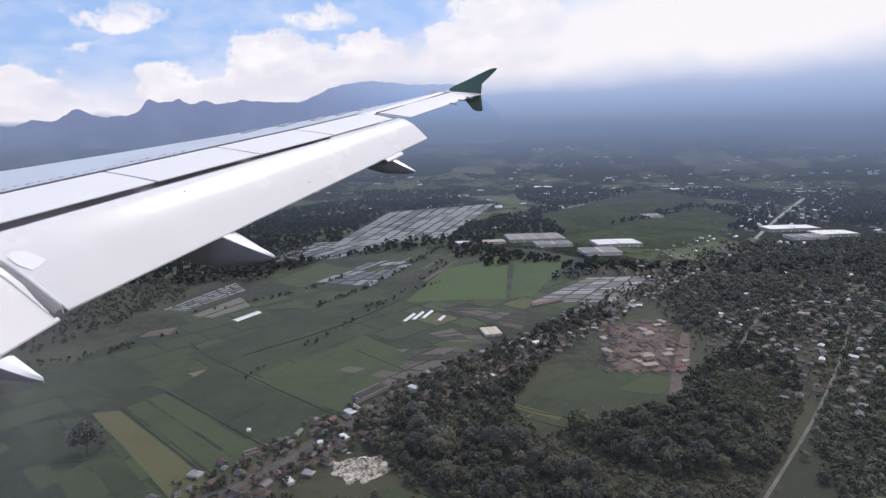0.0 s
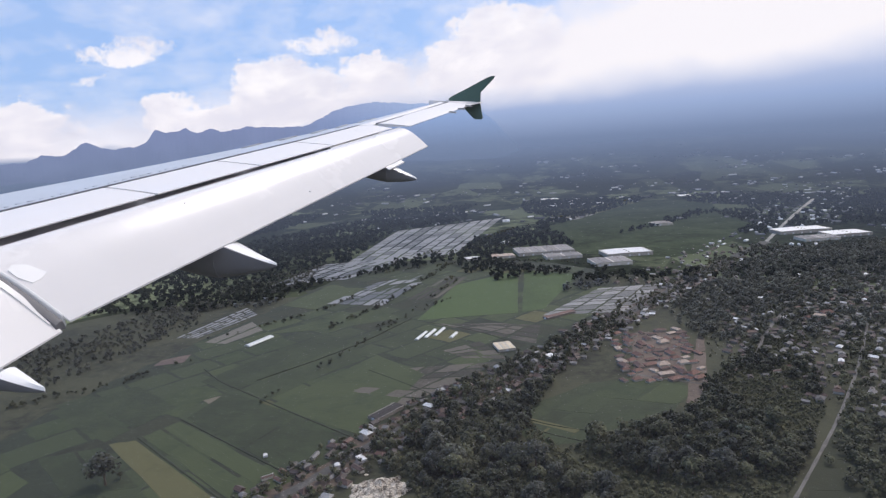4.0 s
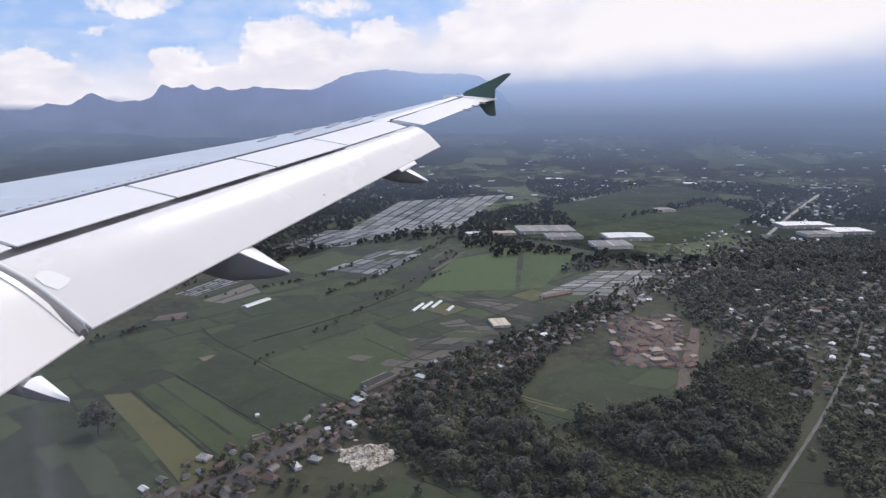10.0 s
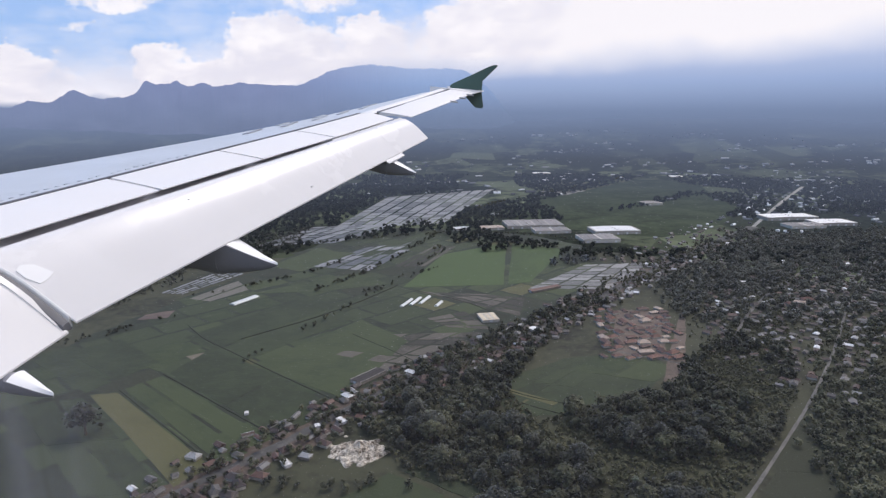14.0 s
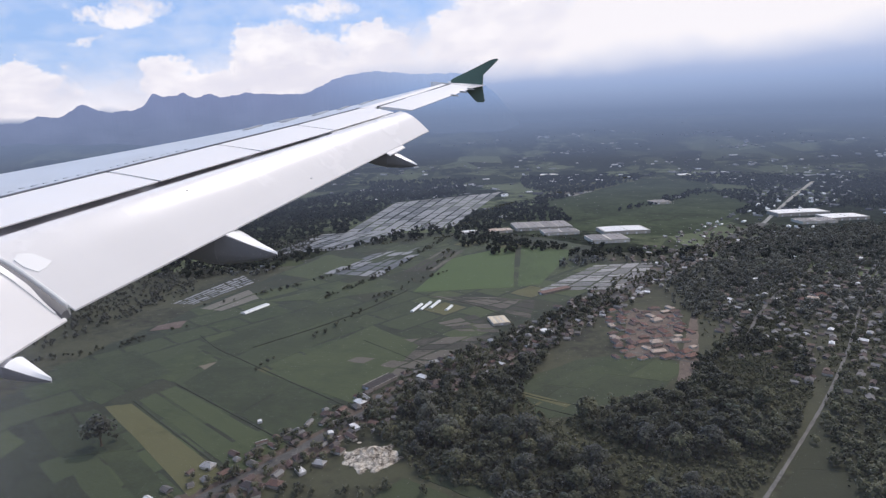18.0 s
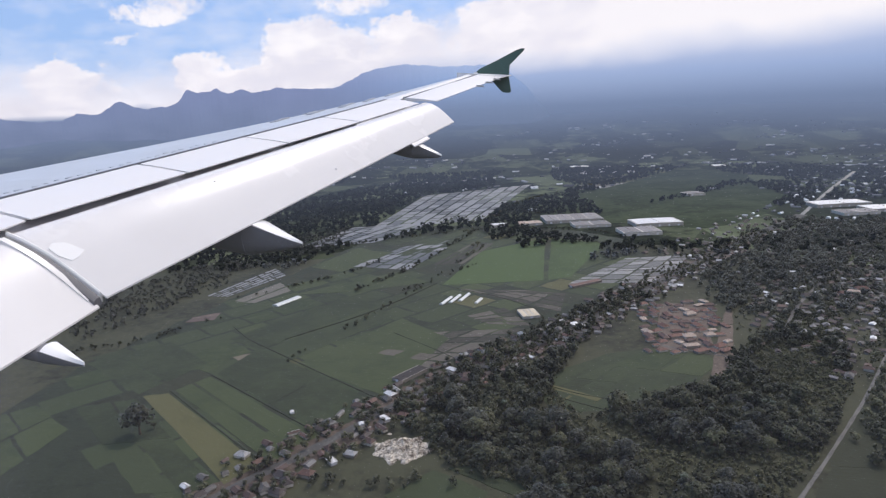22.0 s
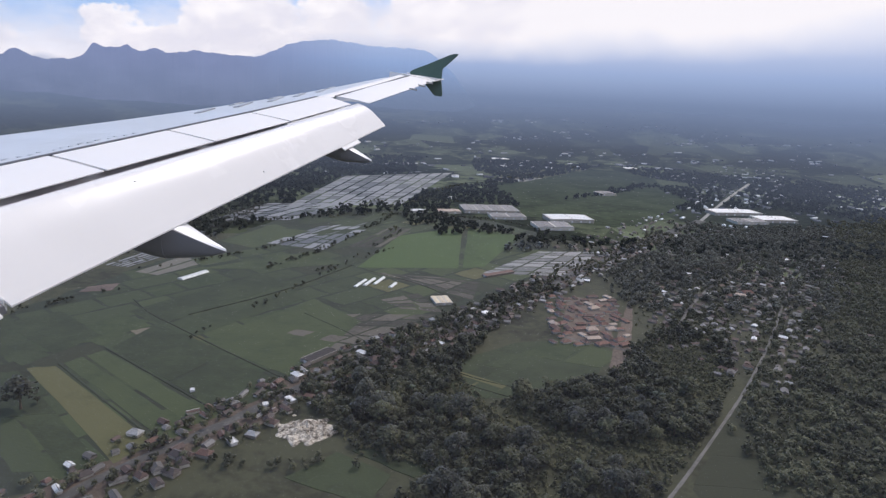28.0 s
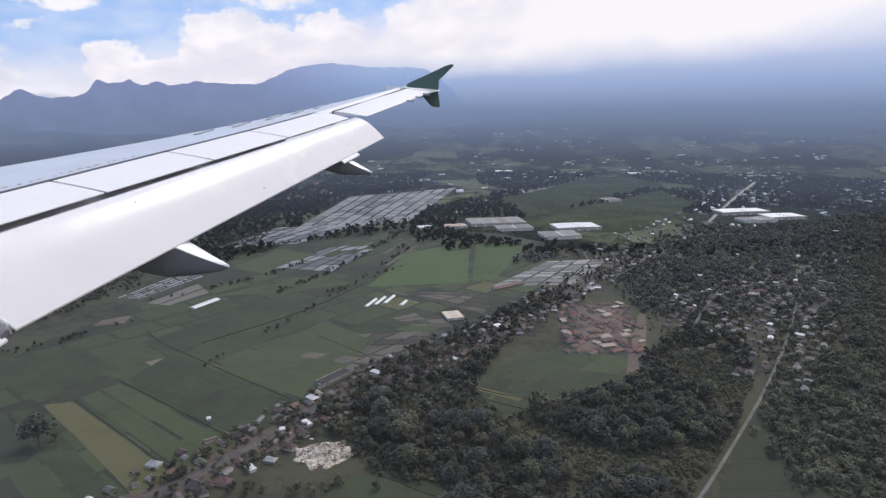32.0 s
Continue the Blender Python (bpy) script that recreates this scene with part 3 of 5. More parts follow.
def flap_crown(u):
    """Height of a flap's upper side over its chord: a soft arch with a faint break behind the middle."""
    return 0.045 * 4 * u * (1 - u) * (1.25 - 0.5 * u) + 0.014 * (u / 0.46 if u < 0.46 else (1 - u) / 0.54)


def slab(name, corners, thick, mat, parent, label="", crown=0.0, n=10, m=8, round_nose=False):
    """A curved panel from four corners (fore inboard, fore outboard, aft outboard, aft inboard): crowned across its chord, tapering aft."""
    bm = bmesh.new()
    fi, fo, ao, ai = [Vector(c) for c in corners]
    rings = []
    for i in range(n + 1):
        s = i / n
        a, b = fi.lerp(fo, s), ai.lerp(ao, s)
        top, low = [], []
        for k in range(m + 1):
            u = k / m
            p = a.lerp(b, u)
            c = flap_crown(u) if round_nose else crown * (4 * u * (1 - u)) * (1.25 - 0.5 * u)
            t = thick * (1 - 0.88 * u)
            if round_nose and u < 0.15:
                t *= 0.45 + 3.6 * u
                c -= 0.022 * (1 - u / 0.15) ** 2
            top.append(p + Vector((0, 0, c)))
            low.append(p + Vector((0, 0, c - t)))
        rings.append(top + low[::-1])
    loft(bm, rings)
    finish(bm)
    return part(name, bm, mat, parent, label)


def skin_point(o, x, up=0.0):
    return (x, o, skin_z(o, x) + up)


def make_spoilers():
    """Five panels behind the hinge line, each with a thin dark joint to the next."""
    edges = [2.75, 4.42, 6.08, 7.68, 9.30, 11.15]
    for a, b in zip(edges, edges[1:]):
        a, b = a + 0.022, b - 0.022
        pts = [(hinge_x(a + 0.23) + 0.03, a + 0.23), (hinge_x(b + 0.23) + 0.03, b + 0.23), (gap_x(b), b), (gap_x(a), a)]
        if b > 11:
            pts[1] = (hinge_x(11.55) + 0.03, 11.55)
        slab("spoiler", [(x, o, plane_z(o) + z) for (x, o), z in zip(pts, (0.022, 0.022, 0.004, 0.004))], 0.09, SPOILER_WHITE, wing, "white spoiler panel", 0.004, 6, 4)


def make_hinge_seals():
    """Dark seals along the spoiler and aileron hinges."""
    for name, line in (("spoiler_seal", [(hinge_x(o) - 0.015, o, skin_z(o, hinge_x(o)) + 0.004) for o in [2.4 + 0.5 * i for i in range(19)]]),
                       ("aileron_seal", [(-2.80 + 0.92 * i / 9 - 0.01, 11.62 + 3.16 * i / 9, plane_z(11.62 + 3.16 * i / 9) + 0.024) for i in range(10)])):
        bm = bmesh.new()
        loft(bm, [[(x - 0.02, o, z - 0.02), (x - 0.02, o, z + 0.003), (x + 0.035, o, z + 0.004), (x + 0.035, o, z - 0.02)] for x, o, z in line])
        finish(bm)
        part(name, bm, RUBBER, wing, "thin dark hinge seal")


def make_cove():
    for o0, o1, d, mat, label in ((2.2, 9.15, 0.10, WING_DARK, "dark shadowed gap ahead of the flap"), (9.17, 11.35, 0.012, COVE_GREY, "grey shroud plate ahead of the flap")):
        bm = bmesh.new()
        rings = []
        for i in range(16):
            o = o0 + (o1 - o0) * i / 15
            x, z = gap_x(o), plane_z(o)
            rings.append([(hinge_x(o) - 0.05, o, z - 0.05), (hinge_x(o) + 0.1, o, z - 0.10), (x - 0.12, o, z - 0.095), (x + 0.02, o, z - d), (x + 0.12, o, z - d - 0.05), (x + 0.24, o, z - 0.33), (x + 0.05, o, z - 0.46), (hinge_x(o) - 0.05, o, z - 0.42)])
        loft(bm, rings)
        finish(bm)
        part("flap_cove", bm, mat, wing, label)


def flap_points(o):
    """Leading and trailing edge of the lowered outboard flap."""
    s = (o - 4.4) / (11.3 - 4.4)
    lead = Vector((gap_x(o) + 0.05, o, plane_z(o) - 0.006 - 0.030 * (1 - s)))
    trail = Vector((-(3.64 - 1.84 * s), o, -2.00 + 0.96 * s))
    return lead, trail


def make_flaps():
    li, ti = Vector((-(5.56 - 0.283 * 4.2) + 0.05, 4.2, plane_z(4.2) - 0.036)), flap_points(4.39)[1]
    lo, to = flap_points(11.3)
    flap = slab("outboard_flap", (li, lo, to, ti), 0.13, WING_WHITE, wing, "long white outboard flap, lowered", 0.045, 24, 14, True)
    # small drain bosses
    for o, u in ((6.2, 0.26), (7.88, 0.82)):
        a, b = flap_points(o)
        p = a.lerp(b, u) + Vector((0, 0, flap_crown(u)))
        bm = bmesh.new()
        loft(bm, [[p + Vector((0.014 * math.cos(q) * w, 0.028 * math.sin(q) * w, hgt)) for q in [2 * math.pi * j / 8 for j in range(8)]] for w, hgt in ((1, -0.02), (0.9, 0.006), (0.5, 0.010))])
        finish(bm)
        part("drain_boss", bm, WING_DARK, flap, "small dark drain boss")
    # white cover plate and end rib at the flap's inner end
    a, b = li, ti
    bm = bmesh.new()
    q = [flap_points(o)[0].lerp(flap_points(o)[1], u) + Vector((0, 0, flap_crown(u) + 0.006)) for o, u in ((4.31, 0.36), (4.37, 0.32), (4.46, 0.37), (4.53, 0.52), (4.46, 0.56), (4.38, 0.57), (4.32, 0.47))]
    loft(bm, [[p - Vector((0, 0, 0.03)) for p in q], q])
    finish(bm)
    part("cover_plate", bm, WING_BRIGHT, flap, "bright white cover plate")
    bm = bmesh.new()
    rings = []
    for k in range(15):
        u = k / 14
        p = a.lerp(b, u) + Vector((0, 0, flap_crown(u) - 0.05))
        rings.append([p + Vector((0, d, z)) for d, z in ((-0.012, -0.05), (-0.012, 0.045), (0.0, 0.058), (0.022, 0.05), (0.022, -0.05))])
    loft(bm, rings[:-1])
    finish(bm)
    part("end_rib", bm, WING_BRIGHT, flap, "bright white rib at the flap end")
    # dark seal between the two flaps
    bm = bmesh.new()
    rings = []
    for k in range(15):
        u = k / 14
        p = a.lerp(b, u * 0.95) + Vector((0, -0.058, flap_crown(u) - 0.050))
        rings.append([p + Vector((0, d, z)) for d, z in ((-0.05, -0.04), (-0.045, 0.015), (-0.01, 0.035), (0.03, 0.03), (0.055, -0.04))])
    loft(bm, rings)
    finish(bm)
    part("flap_seal", bm, SEAL_GREY, wing, "grey seal between the flaps")
    # inboard flap
    corners = [flap_points(4.10)[0] + Vector((0.02, 0, -0.01)), Vector((-3.66, 4.31, -2.06)), Vector((-3.66, 2.05, -2.24)), Vector((-4.50, 2.05, -1.62))]
    inner = slab("inboard_flap", (corners[3], corners[0], corners[1], corners[2]), 0.13, WING_WHITE, wing, "white inboard flap, lowered", 0.045, 12, 12, True)
    bm = bmesh.new()
    rings = []
    for k in range(13):
        u = k / 12
        p = corners[0].lerp(corners[1], u) + Vector((0, -0.015, flap_crown(u) + 0.004))
        rings.append([p + Vector((0, d, z)) for d, z in ((-0.03, -0.03), (-0.03, 0.006), (0.03, 0.006), (0.03, -0.03))])
    loft(bm, rings[:-1])
    finish(bm)
    part("edge_strip", bm, WING_WHITE, inner)
    # small step on the trailing edge near the outer track
    bm = bmesh.new()
    a, b = flap_points(9.72)
    c, d = flap_points(10.25)
    e = Vector((0.075, 0, -0.05))
    q = [b, d, d + e, b + e]
    loft(bm, [[p - Vector((0.02, 0, 0.012)) for p in q], [p + Vector((-0.02, 0, 0.004)) for p in q]])
    finish(bm)
    part("edge_tab", bm, WING_WHITE, flap)


def make_aileron():
    pts = [(-2.80, 11.62), (-1.88, 14.78), (-1.30, 14.62), (-2.14, 11.40)]
    ail = slab("aileron", [(x, o, plane_z(o) + z) for (x, o), z in zip(pts, (0.02, 0.02, -0.02, 0.0))], 0.08, SPOILER_WHITE, wing, "white aileron behind a dark hinge line", 0.01, 12, 6)
    for o in (13.4, 13.9, 14.35):
        s = (o - 11.4) / (14.62 - 11.4)
        x = -2.14 + 0.84 * s
        bm = bmesh.new()
        z = plane_z(o) - 0.012
        loft(bm, [[(x - 0.05, o - 0.10, z - 0.015), (x + 0.10, o + 0.02, z - 0.03), (x - 0.02, o + 0.13, z - 0.015)], [(x - 0.05, o - 0.10, z + 0.02), (x + 0.10, o + 0.02, z), (x - 0.02, o + 0.13, z + 0.02)]])
        finish(bm, False)
        part("static_wick", bm, METAL, ail)
    # fixed strip from the flap end to the aileron
    slab("tip_panel", [(hinge_x(11.3) - 0.02, 11.2, plane_z(11.3) + 0.012), (-2.05, 15.02, plane_z(15) + 0.012), (-1.92, 15.02, plane_z(15) + 0.004), (-2.86, 11.5, plane_z(11.5) + 0.01)], 0.10, SPOILER_WHITE, wing, "white skin strip ahead of the aileron", 0.012, 12, 3)
    slab("wing_tip", [(-2.35, 14.9, plane_z(14.9) + 0.05), (-2.05, 15.16, plane_z(15.1) - 0.02), (-1.10, 15.16, plane_z(15.1) - 0.03), (-1.28, 14.64, plane_z(14.6) - 0.015)], 0.12, SPOILER_WHITE, wing, "rounded white wing tip", 0.02, 8, 8)


def make_fence():
    outline = [(-1.90, -0.16), (-1.83, -0.11), (-1.53, 0.03), (-1.02, 0.29), (-0.90, 0.335), (-0.80, 0.335), (-0.84, 0.28), (-1.07, 0.04), (-1.145, -0.03), (-1.15, -0.30), (-1.09, -0.62), (-1.12, -0.66), (-1.26, -0.655), (-1.32, -0.62), (-1.60, -0.33), (-1.92, -0.22)]
    bm = bmesh.new()
    loft(bm, [[(x, 15.17 - 0.02 + lean * z, z) for x, z in outline] for lean in (0.10,)] + [[(x, 15.24 + 0.10 * z, z) for x, z in outline]])
    finish(bm, False)
    bmesh.ops.bevel(bm, geom=[e for e in bm.edges if e.is_boundary is False and e.calc_face_angle(0) > 1.2], offset=0.012, segments=2, affect="EDGES")
    fence = part("tip_fence", bm, FENCE_GREEN, wing, "dark green wing tip fence pointing up and down")
    bm = bmesh.new()
    loft(bm, [[(-1.98, 15.13, -0.185), (-1.6, 15.13, -0.235), (-1.16, 15.13, -0.29), (-1.14, 15.13, -0.31), (-1.6, 15.13, -0.275), (-1.96, 15.13, -0.225)], [(-1.98, 15.17, -0.185), (-1.6, 15.17, -0.235), (-1.16, 15.17, -0.29), (-1.14, 15.17, -0.31), (-1.6, 15.17, -0.275), (-1.96, 15.17, -0.225)]])
    finish(bm, False)
    part("root_fairing", bm, WING_WHITE, fence)


def make_track_fairing(o, x0, z0, x1, z1, tip_x, tip_z, wide, deep):
    """A canoe under the flap track: a fixed fore body and a drooped tail whose flat white top shows behind the flap."""
    bm = bmesh.new()
    rings = []
    for k in range(9):
        u = k / 8
        x, z = x0 + (x1 - x0) * u, z0 + (z1 - z0) * u
        w = wide * math.sin(math.pi * (0.08 + 0.42 * u))
        d = deep * math.sin(math.pi * (0.08 + 0.42 * u))
        rings.append([(x, o + w * math.sin(a), z - d * 0.5 + d * 0.55 * math.cos(a)) for a in [2 * math.pi * j / 14 for j in range(14)]])
    loft(bm, rings)
    finish(bm)
    fairing = part("flap_track_fairing", bm, WING_UNDER, wing, "grey canoe fairing under the flap track")
    bm = bmesh.new()
    rings = []
    for k in range(9):
        u = k / 8
        x, z = x1 + (tip_x - x1) * u, z1 + (tip_z - z1) * u
        w, d = wide * (1 - u) ** 0.75 + 0.008, deep * (1 - u) ** 0.85 + 0.01
        rings.append([(x, o + w * math.sin(a), z - (d if math.cos(a) < 0 else d * 0.02) * abs(math.cos(a)) ** 0.6 * (1 if math.cos(a) < 0 else -1)) for a in [2 * math.pi * (j + 0.5) / 14 for j in range(14)]])
    loft(bm, rings)
    finish(bm, True, 50)
    part("tail_cone", bm, WING_UNDER, fairing, "drooped tail of the fairing")
    bm = bmesh.new()
    top = []
    for k in range(8):
        u = 0.05 + 0.95 * k / 7
        x, z = x1 + (tip_x - x1) * u, z1 + (tip_z - z1) * u + 0.012
        w = wide * (1 - u) ** 0.75 + 0.006
        top.append([(x, o - w, z - 0.012), (x, o - w * 0.4, z + 0.012), (x, o + w * 0.4, z + 0.012), (x, o + w, z - 0.012), (x, o, z - 0.03)])
    loft(bm, top)
    finish(bm)
    # sunlight on the tail top comes from this brighter white
    part("tail_top", bm, WING_BRIGHT, fairing, "sunlit white top of the fairing tail")


def make_stencils():
    """Walkway marks and small access panels on the upper skin: grey bars and plates."""
    rng = random.Random(4)
    for i in range(26):
        o = 4.6 + i * 0.12 + rng.uniform(-0.02, 0.02)
        x = hinge_x(o) - 0.14 - 0.05 * rng.random()
        bm = bmesh.new()
        w, l = 0.006 + 0.010 * rng.random(), 0.02 + 0.03 * rng.random()
        z = skin_z(o, x) + 0.004
        loft(bm, [[(x - w, o - l, z - 0.01), (x + w, o - l, z - 0.01), (x + w, o + l, z - 0.01), (x - w, o + l, z - 0.01)], [(x - w, o - l, z), (x + w, o - l, z), (x + w, o + l, z), (x - w, o + l, z)]])
        finish(bm, False)
        part("stencil_mark", bm, STENCIL, wing, "grey stencil mark")
    for o, back, l in ((9.6, 0.75, 0.30), (10.3, 0.62, 0.34), (11.0, 0.52, 0.36), (11.6, 0.46, 0.30), (12.2, 0.40, 0.26), (10.6, 0.95, 0.25), (11.4, 0.80, 0.28), (12.9, 0.60, 0.25)):
        x = hinge_x(o) - back
        z = skin_z(o, x) + 0.018
        bm = bmesh.new()
        w = 0.05
        q = [(x - w * 0.6, o - l, skin_z(o - l, x - w) + 0.018), (x + w, o - l * 0.8, skin_z(o - l, x + w) + 0.018), (x + w * 0.8, o + l, skin_z(o + l, x + w) + 0.018), (x - w, o + l * 0.8, skin_z(o + l, x - w) + 0.018)]
        loft(bm, [[(a, b, c - 0.02) for a, b, c in q], q])
        finish(bm, False)
        part("access_panel", bm, STENCIL, wing, "grey access panel")


make_skin()
make_spoilers()
make_hinge_seals()
make_cove()
make_flaps()
make_aileron()
make_fence()
make_track_fairing(6.28, -4.6, -1.62, -3.30, -1.72, -2.66, -2.00, 0.17, 0.42)
make_track_fairing(10.0, -3.4, -1.10, -2.25, -1.26, -1.78, -1.49, 0.15, 0.27)
make_track_fairing(3.68, -4.6, -2.02, -3.62, -2.13, -3.32, -2.26, 0.085, 0.13)
make_stencils()


# ---- the cabin window: an acrylic pane, hazed all over by fine scratches and streaked in its lower corner ----
def pane_material():
    m, tree, sh = material("scratched_acrylic")
    tree.nodes.remove(sh)
    out = tree.nodes["Material Output"]
    tex = tree.nodes.new("ShaderNodeTexCoord").outputs["Object"]
    x, y, z = node(tree, "ShaderNodeSeparateXYZ", Vector=tex).outputs
    a, b = math_node(tree, "DIVIDE", math_node(tree, "ADD", x, 0.42), 0.19), math_node(tree, "DIVIDE", math_node(tree, "ADD", z, 0.27), 0.30)
    corner = math_node(tree, "SUBTRACT", 1.0, math_node(tree, "SQRT", math_node(tree, "ADD", math_node(tree, "MULTIPLY", a, a), math_node(tree, "MULTIPLY", b, b))), True)
    slant = node(tree, "ShaderNodeMapping", Vector=tex)
    slant.inputs["Rotation"].default_value = (0, radians(-24), 0)
    slant.inputs["Scale"].default_value = (60.0, 1.0, 3.0)
    wiped = ramp(tree, noise_tex(tree, slant.outputs[0], 1.0, 3, 0.6), [(0.35, (0.25, 0.25, 0.25)), (0.70, (1, 1, 1))])
    smear = noise_tex(tree, tex, 9.0, 4, 0.6)
    film = math_node(tree, "ADD", 0.010, math_node(tree, "MULTIPLY", smear, 0.015))
    film = math_node(tree, "ADD", film, math_node(tree, "MULTIPLY", math_node(tree, "MULTIPLY", corner, wiped), 0.16))
    clear, milky, blend = tree.nodes.new("ShaderNodeBsdfTransparent"), tree.nodes.new("ShaderNodeBsdfTranslucent"), tree.nodes.new("ShaderNodeMixShader")
    milky.inputs["Color"].default_value = (0.82, 0.80, 0.98, 1)
    tree.links.new(film, blend.inputs[0])
    tree.links.new(clear.outputs[0], blend.inputs[1])
    tree.links.new(milky.outputs[0], blend.inputs[2])
    tree.links.new(blend.outputs[0], out.inputs["Surface"])
    return m


def make_window():
    top = thing("cabin_window", Matrix.Translation((0, 0.45, EYE)), "scratched clear acrylic cabin window in a pale frame", "window")
    pane = mesh_object("pane", [(-0.75, 0, -0.95), (0.75, 0, -0.95), (0.75, 0, 0.80), (-0.75, 0, 0.80)], [(0, 1, 2, 3)], pane_material(), top)
    tagged(pane, "clear acrylic pane with fine scratches and wiped streaks").visible_shadow = False
    ring = [(sx * (0.75 - c), sz * (0.875 - d) - 0.075) for sx, sz, c, d in ((-1, -1, 0, 0.12), (-1, -1, 0.12, 0), (1, -1, 0.12, 0), (1, -1, 0, 0.12), (1, 1, 0, 0.12), (1, 1, 0.12, 0), (-1, 1, 0.12, 0), (-1, 1, 0, 0.12))]
    bm = bmesh.new()
    vs = loft(bm, [[(x * k, d, (z + 0.075) * k - 0.075) for x, z in ring] for k, d in ((1.0, -0.02), (1.08, -0.04), (1.10, 0.0), (1.0, 0.02))], True, False)
    for i in range(8):
        bm.faces.new((vs[3][i], vs[3][(i + 1) % 8], vs[0][(i + 1) % 8], vs[0][i]))
    finish(bm)
    part("window_frame", bm, FRAME_PALE, top, "pale plastic window frame")


make_window()


# ---- fields, roads ----
def lerp2(a, b, t):
    return (a[0] + (b[0] - a[0]) * t, a[1] + (b[1] - a[1]) * t)


def field(kind, nx, ny, corners, bund=1.1, rise=0.0):
    """Plots inside a four-cornered piece of land, with dark earth banks between them."""
    words = {"green": "green rice field", "green_dark": "dark green rice field", "green_far": "distant green rice field", "bright": "bright green field of rice seedlings",
             "olive": "yellowish green field of ripening rice", "pale": "pale green distant pasture", "mud": "brown ploughed field of muddy plots", "grey_mud": "grey-brown stubble field",
             "fallow": "small fallow field of dry soil", "fallow_red": "small reddish fallow field", "earth": "bare brown earth", "flooded": "pale flooded rice paddies", "deep": "very dark green rice field", "bund": "dark grassy bank"}
    cx, cy = sum(c[0] for c in corners) / 4, sum(c[1] for c in corners) / 4
    top = thing("field", Matrix.Translation((cx, cy, 0)), words[kind] + " with low earth banks", "field", kind="structure")
    rng = random.Random(int(cx * 7 + cy))
    a, b, c, d = [(x - cx, y - cy) for x, y in corners]
    far = math.hypot(cx, cy)
    bund *= 1 + far / 900
    us = [0] + [(i + rng.uniform(-0.12, 0.12)) / nx for i in range(1, nx)] + [1]
    side_u = max(1.0, (math.dist(a, d) + math.dist(b, c)) / 2)
    side_v = max(1.0, (math.dist(a, b) + math.dist(d, c)) / 2)
    gu, gv = bund / side_u, bund / side_v
    for u0, u1 in zip(us, us[1:]):
        vs = [0] + [(i + rng.uniform(-0.32, 0.32)) / ny for i in range(1, ny) if ny < 3 or rng.random() > 0.16] + [1]
        for v0, v1 in zip(vs, vs[1:]):
            n = 5
            pts = []
            edge = [(u0 + gu, v0 + gv, u1 - gu, v0 + gv), (u1 - gu, v0 + gv, u1 - gu, v1 - gv), (u1 - gu, v1 - gv, u0 + gu, v1 - gv), (u0 + gu, v1 - gv, u0 + gu, v0 + gv)]
            for ea, eb, ec, ed in edge:
                for k in range(n):
                    u, v = ea + (ec - ea) * k / n, eb + (ed - eb) * k / n
                    p = lerp2(lerp2(a, d, u), lerp2(b, c, u), v)
                    pts.append((p[0] + rng.uniform(-0.5, 0.5) * bund, p[1] + rng.uniform(-0.5, 0.5) * bund))
            z = 0.05 + rise + rng.uniform(0, 0.06 if rise == 0 else 0.02)
            bm = bmesh.new()
            low, up = [bm.verts.new((x, y, -0.2)) for x, y in pts], [bm.verts.new((x, y, z)) for x, y in pts]
            bm.faces.new(up)
            for i in range(len(pts)):
                j = (i + 1) % len(pts)
                bm.faces.new((low[i], low[j], up[j], up[i]))
            bmesh.ops.recalc_face_normals(bm, faces=bm.faces)
            part("plot", bm, FIELD_KINDS[kind], top)


def smooth_line(pts, step=12.0):
    """Points every step metres along a bent line, with its corners rounded."""
    for _ in range(2):
        q = [pts[0]]
        for p, r in zip(pts, pts[1:]):
            q += [lerp2(p, r, 0.25), lerp2(p, r, 0.75)]
        pts = q + [pts[-1]]
    out, carry = [pts[0]], 0.0
    for p, r in zip(pts, pts[1:]):
        length = math.dist(p, r)
        at = step - carry
        while at < length:
            out.append(lerp2(p, r, at / length))
            at += step
        carry = (carry + length) % step
    return out + [pts[-1]]


def road(pts, width, label, widen=0.0, mat=None):
    line = smooth_line(pts, 8.0)
    bm = bmesh.new()
    rng = random.Random(len(line))
    prev = None
    for i, p in enumerate(line):
        q, r = line[max(0, i - 1)], line[min(len(line) - 1, i + 1)]
        d = Vector((r[0] - q[0], r[1] - q[1])).normalized()
        w = width * (0.5 + rng.uniform(-0.05, 0.12)) * (1 + widen * math.hypot(*p) / 1000)
        row = [bm.verts.new((p[0] + s * d.y * w, p[1] - s * d.x * w, z)) for s, z in ((-1.15, -0.1), (-1, 0.16), (0, 0.22), (1, 0.16), (1.15, -0.1))]
        if prev:
            for k in range(4):
                bm.faces.new((prev[k], prev[k + 1], row[k + 1], row[k]))
        prev = row
    finish(bm)
    tagged(part("road", bm, mat or ROAD), label, "road", kind="structure")


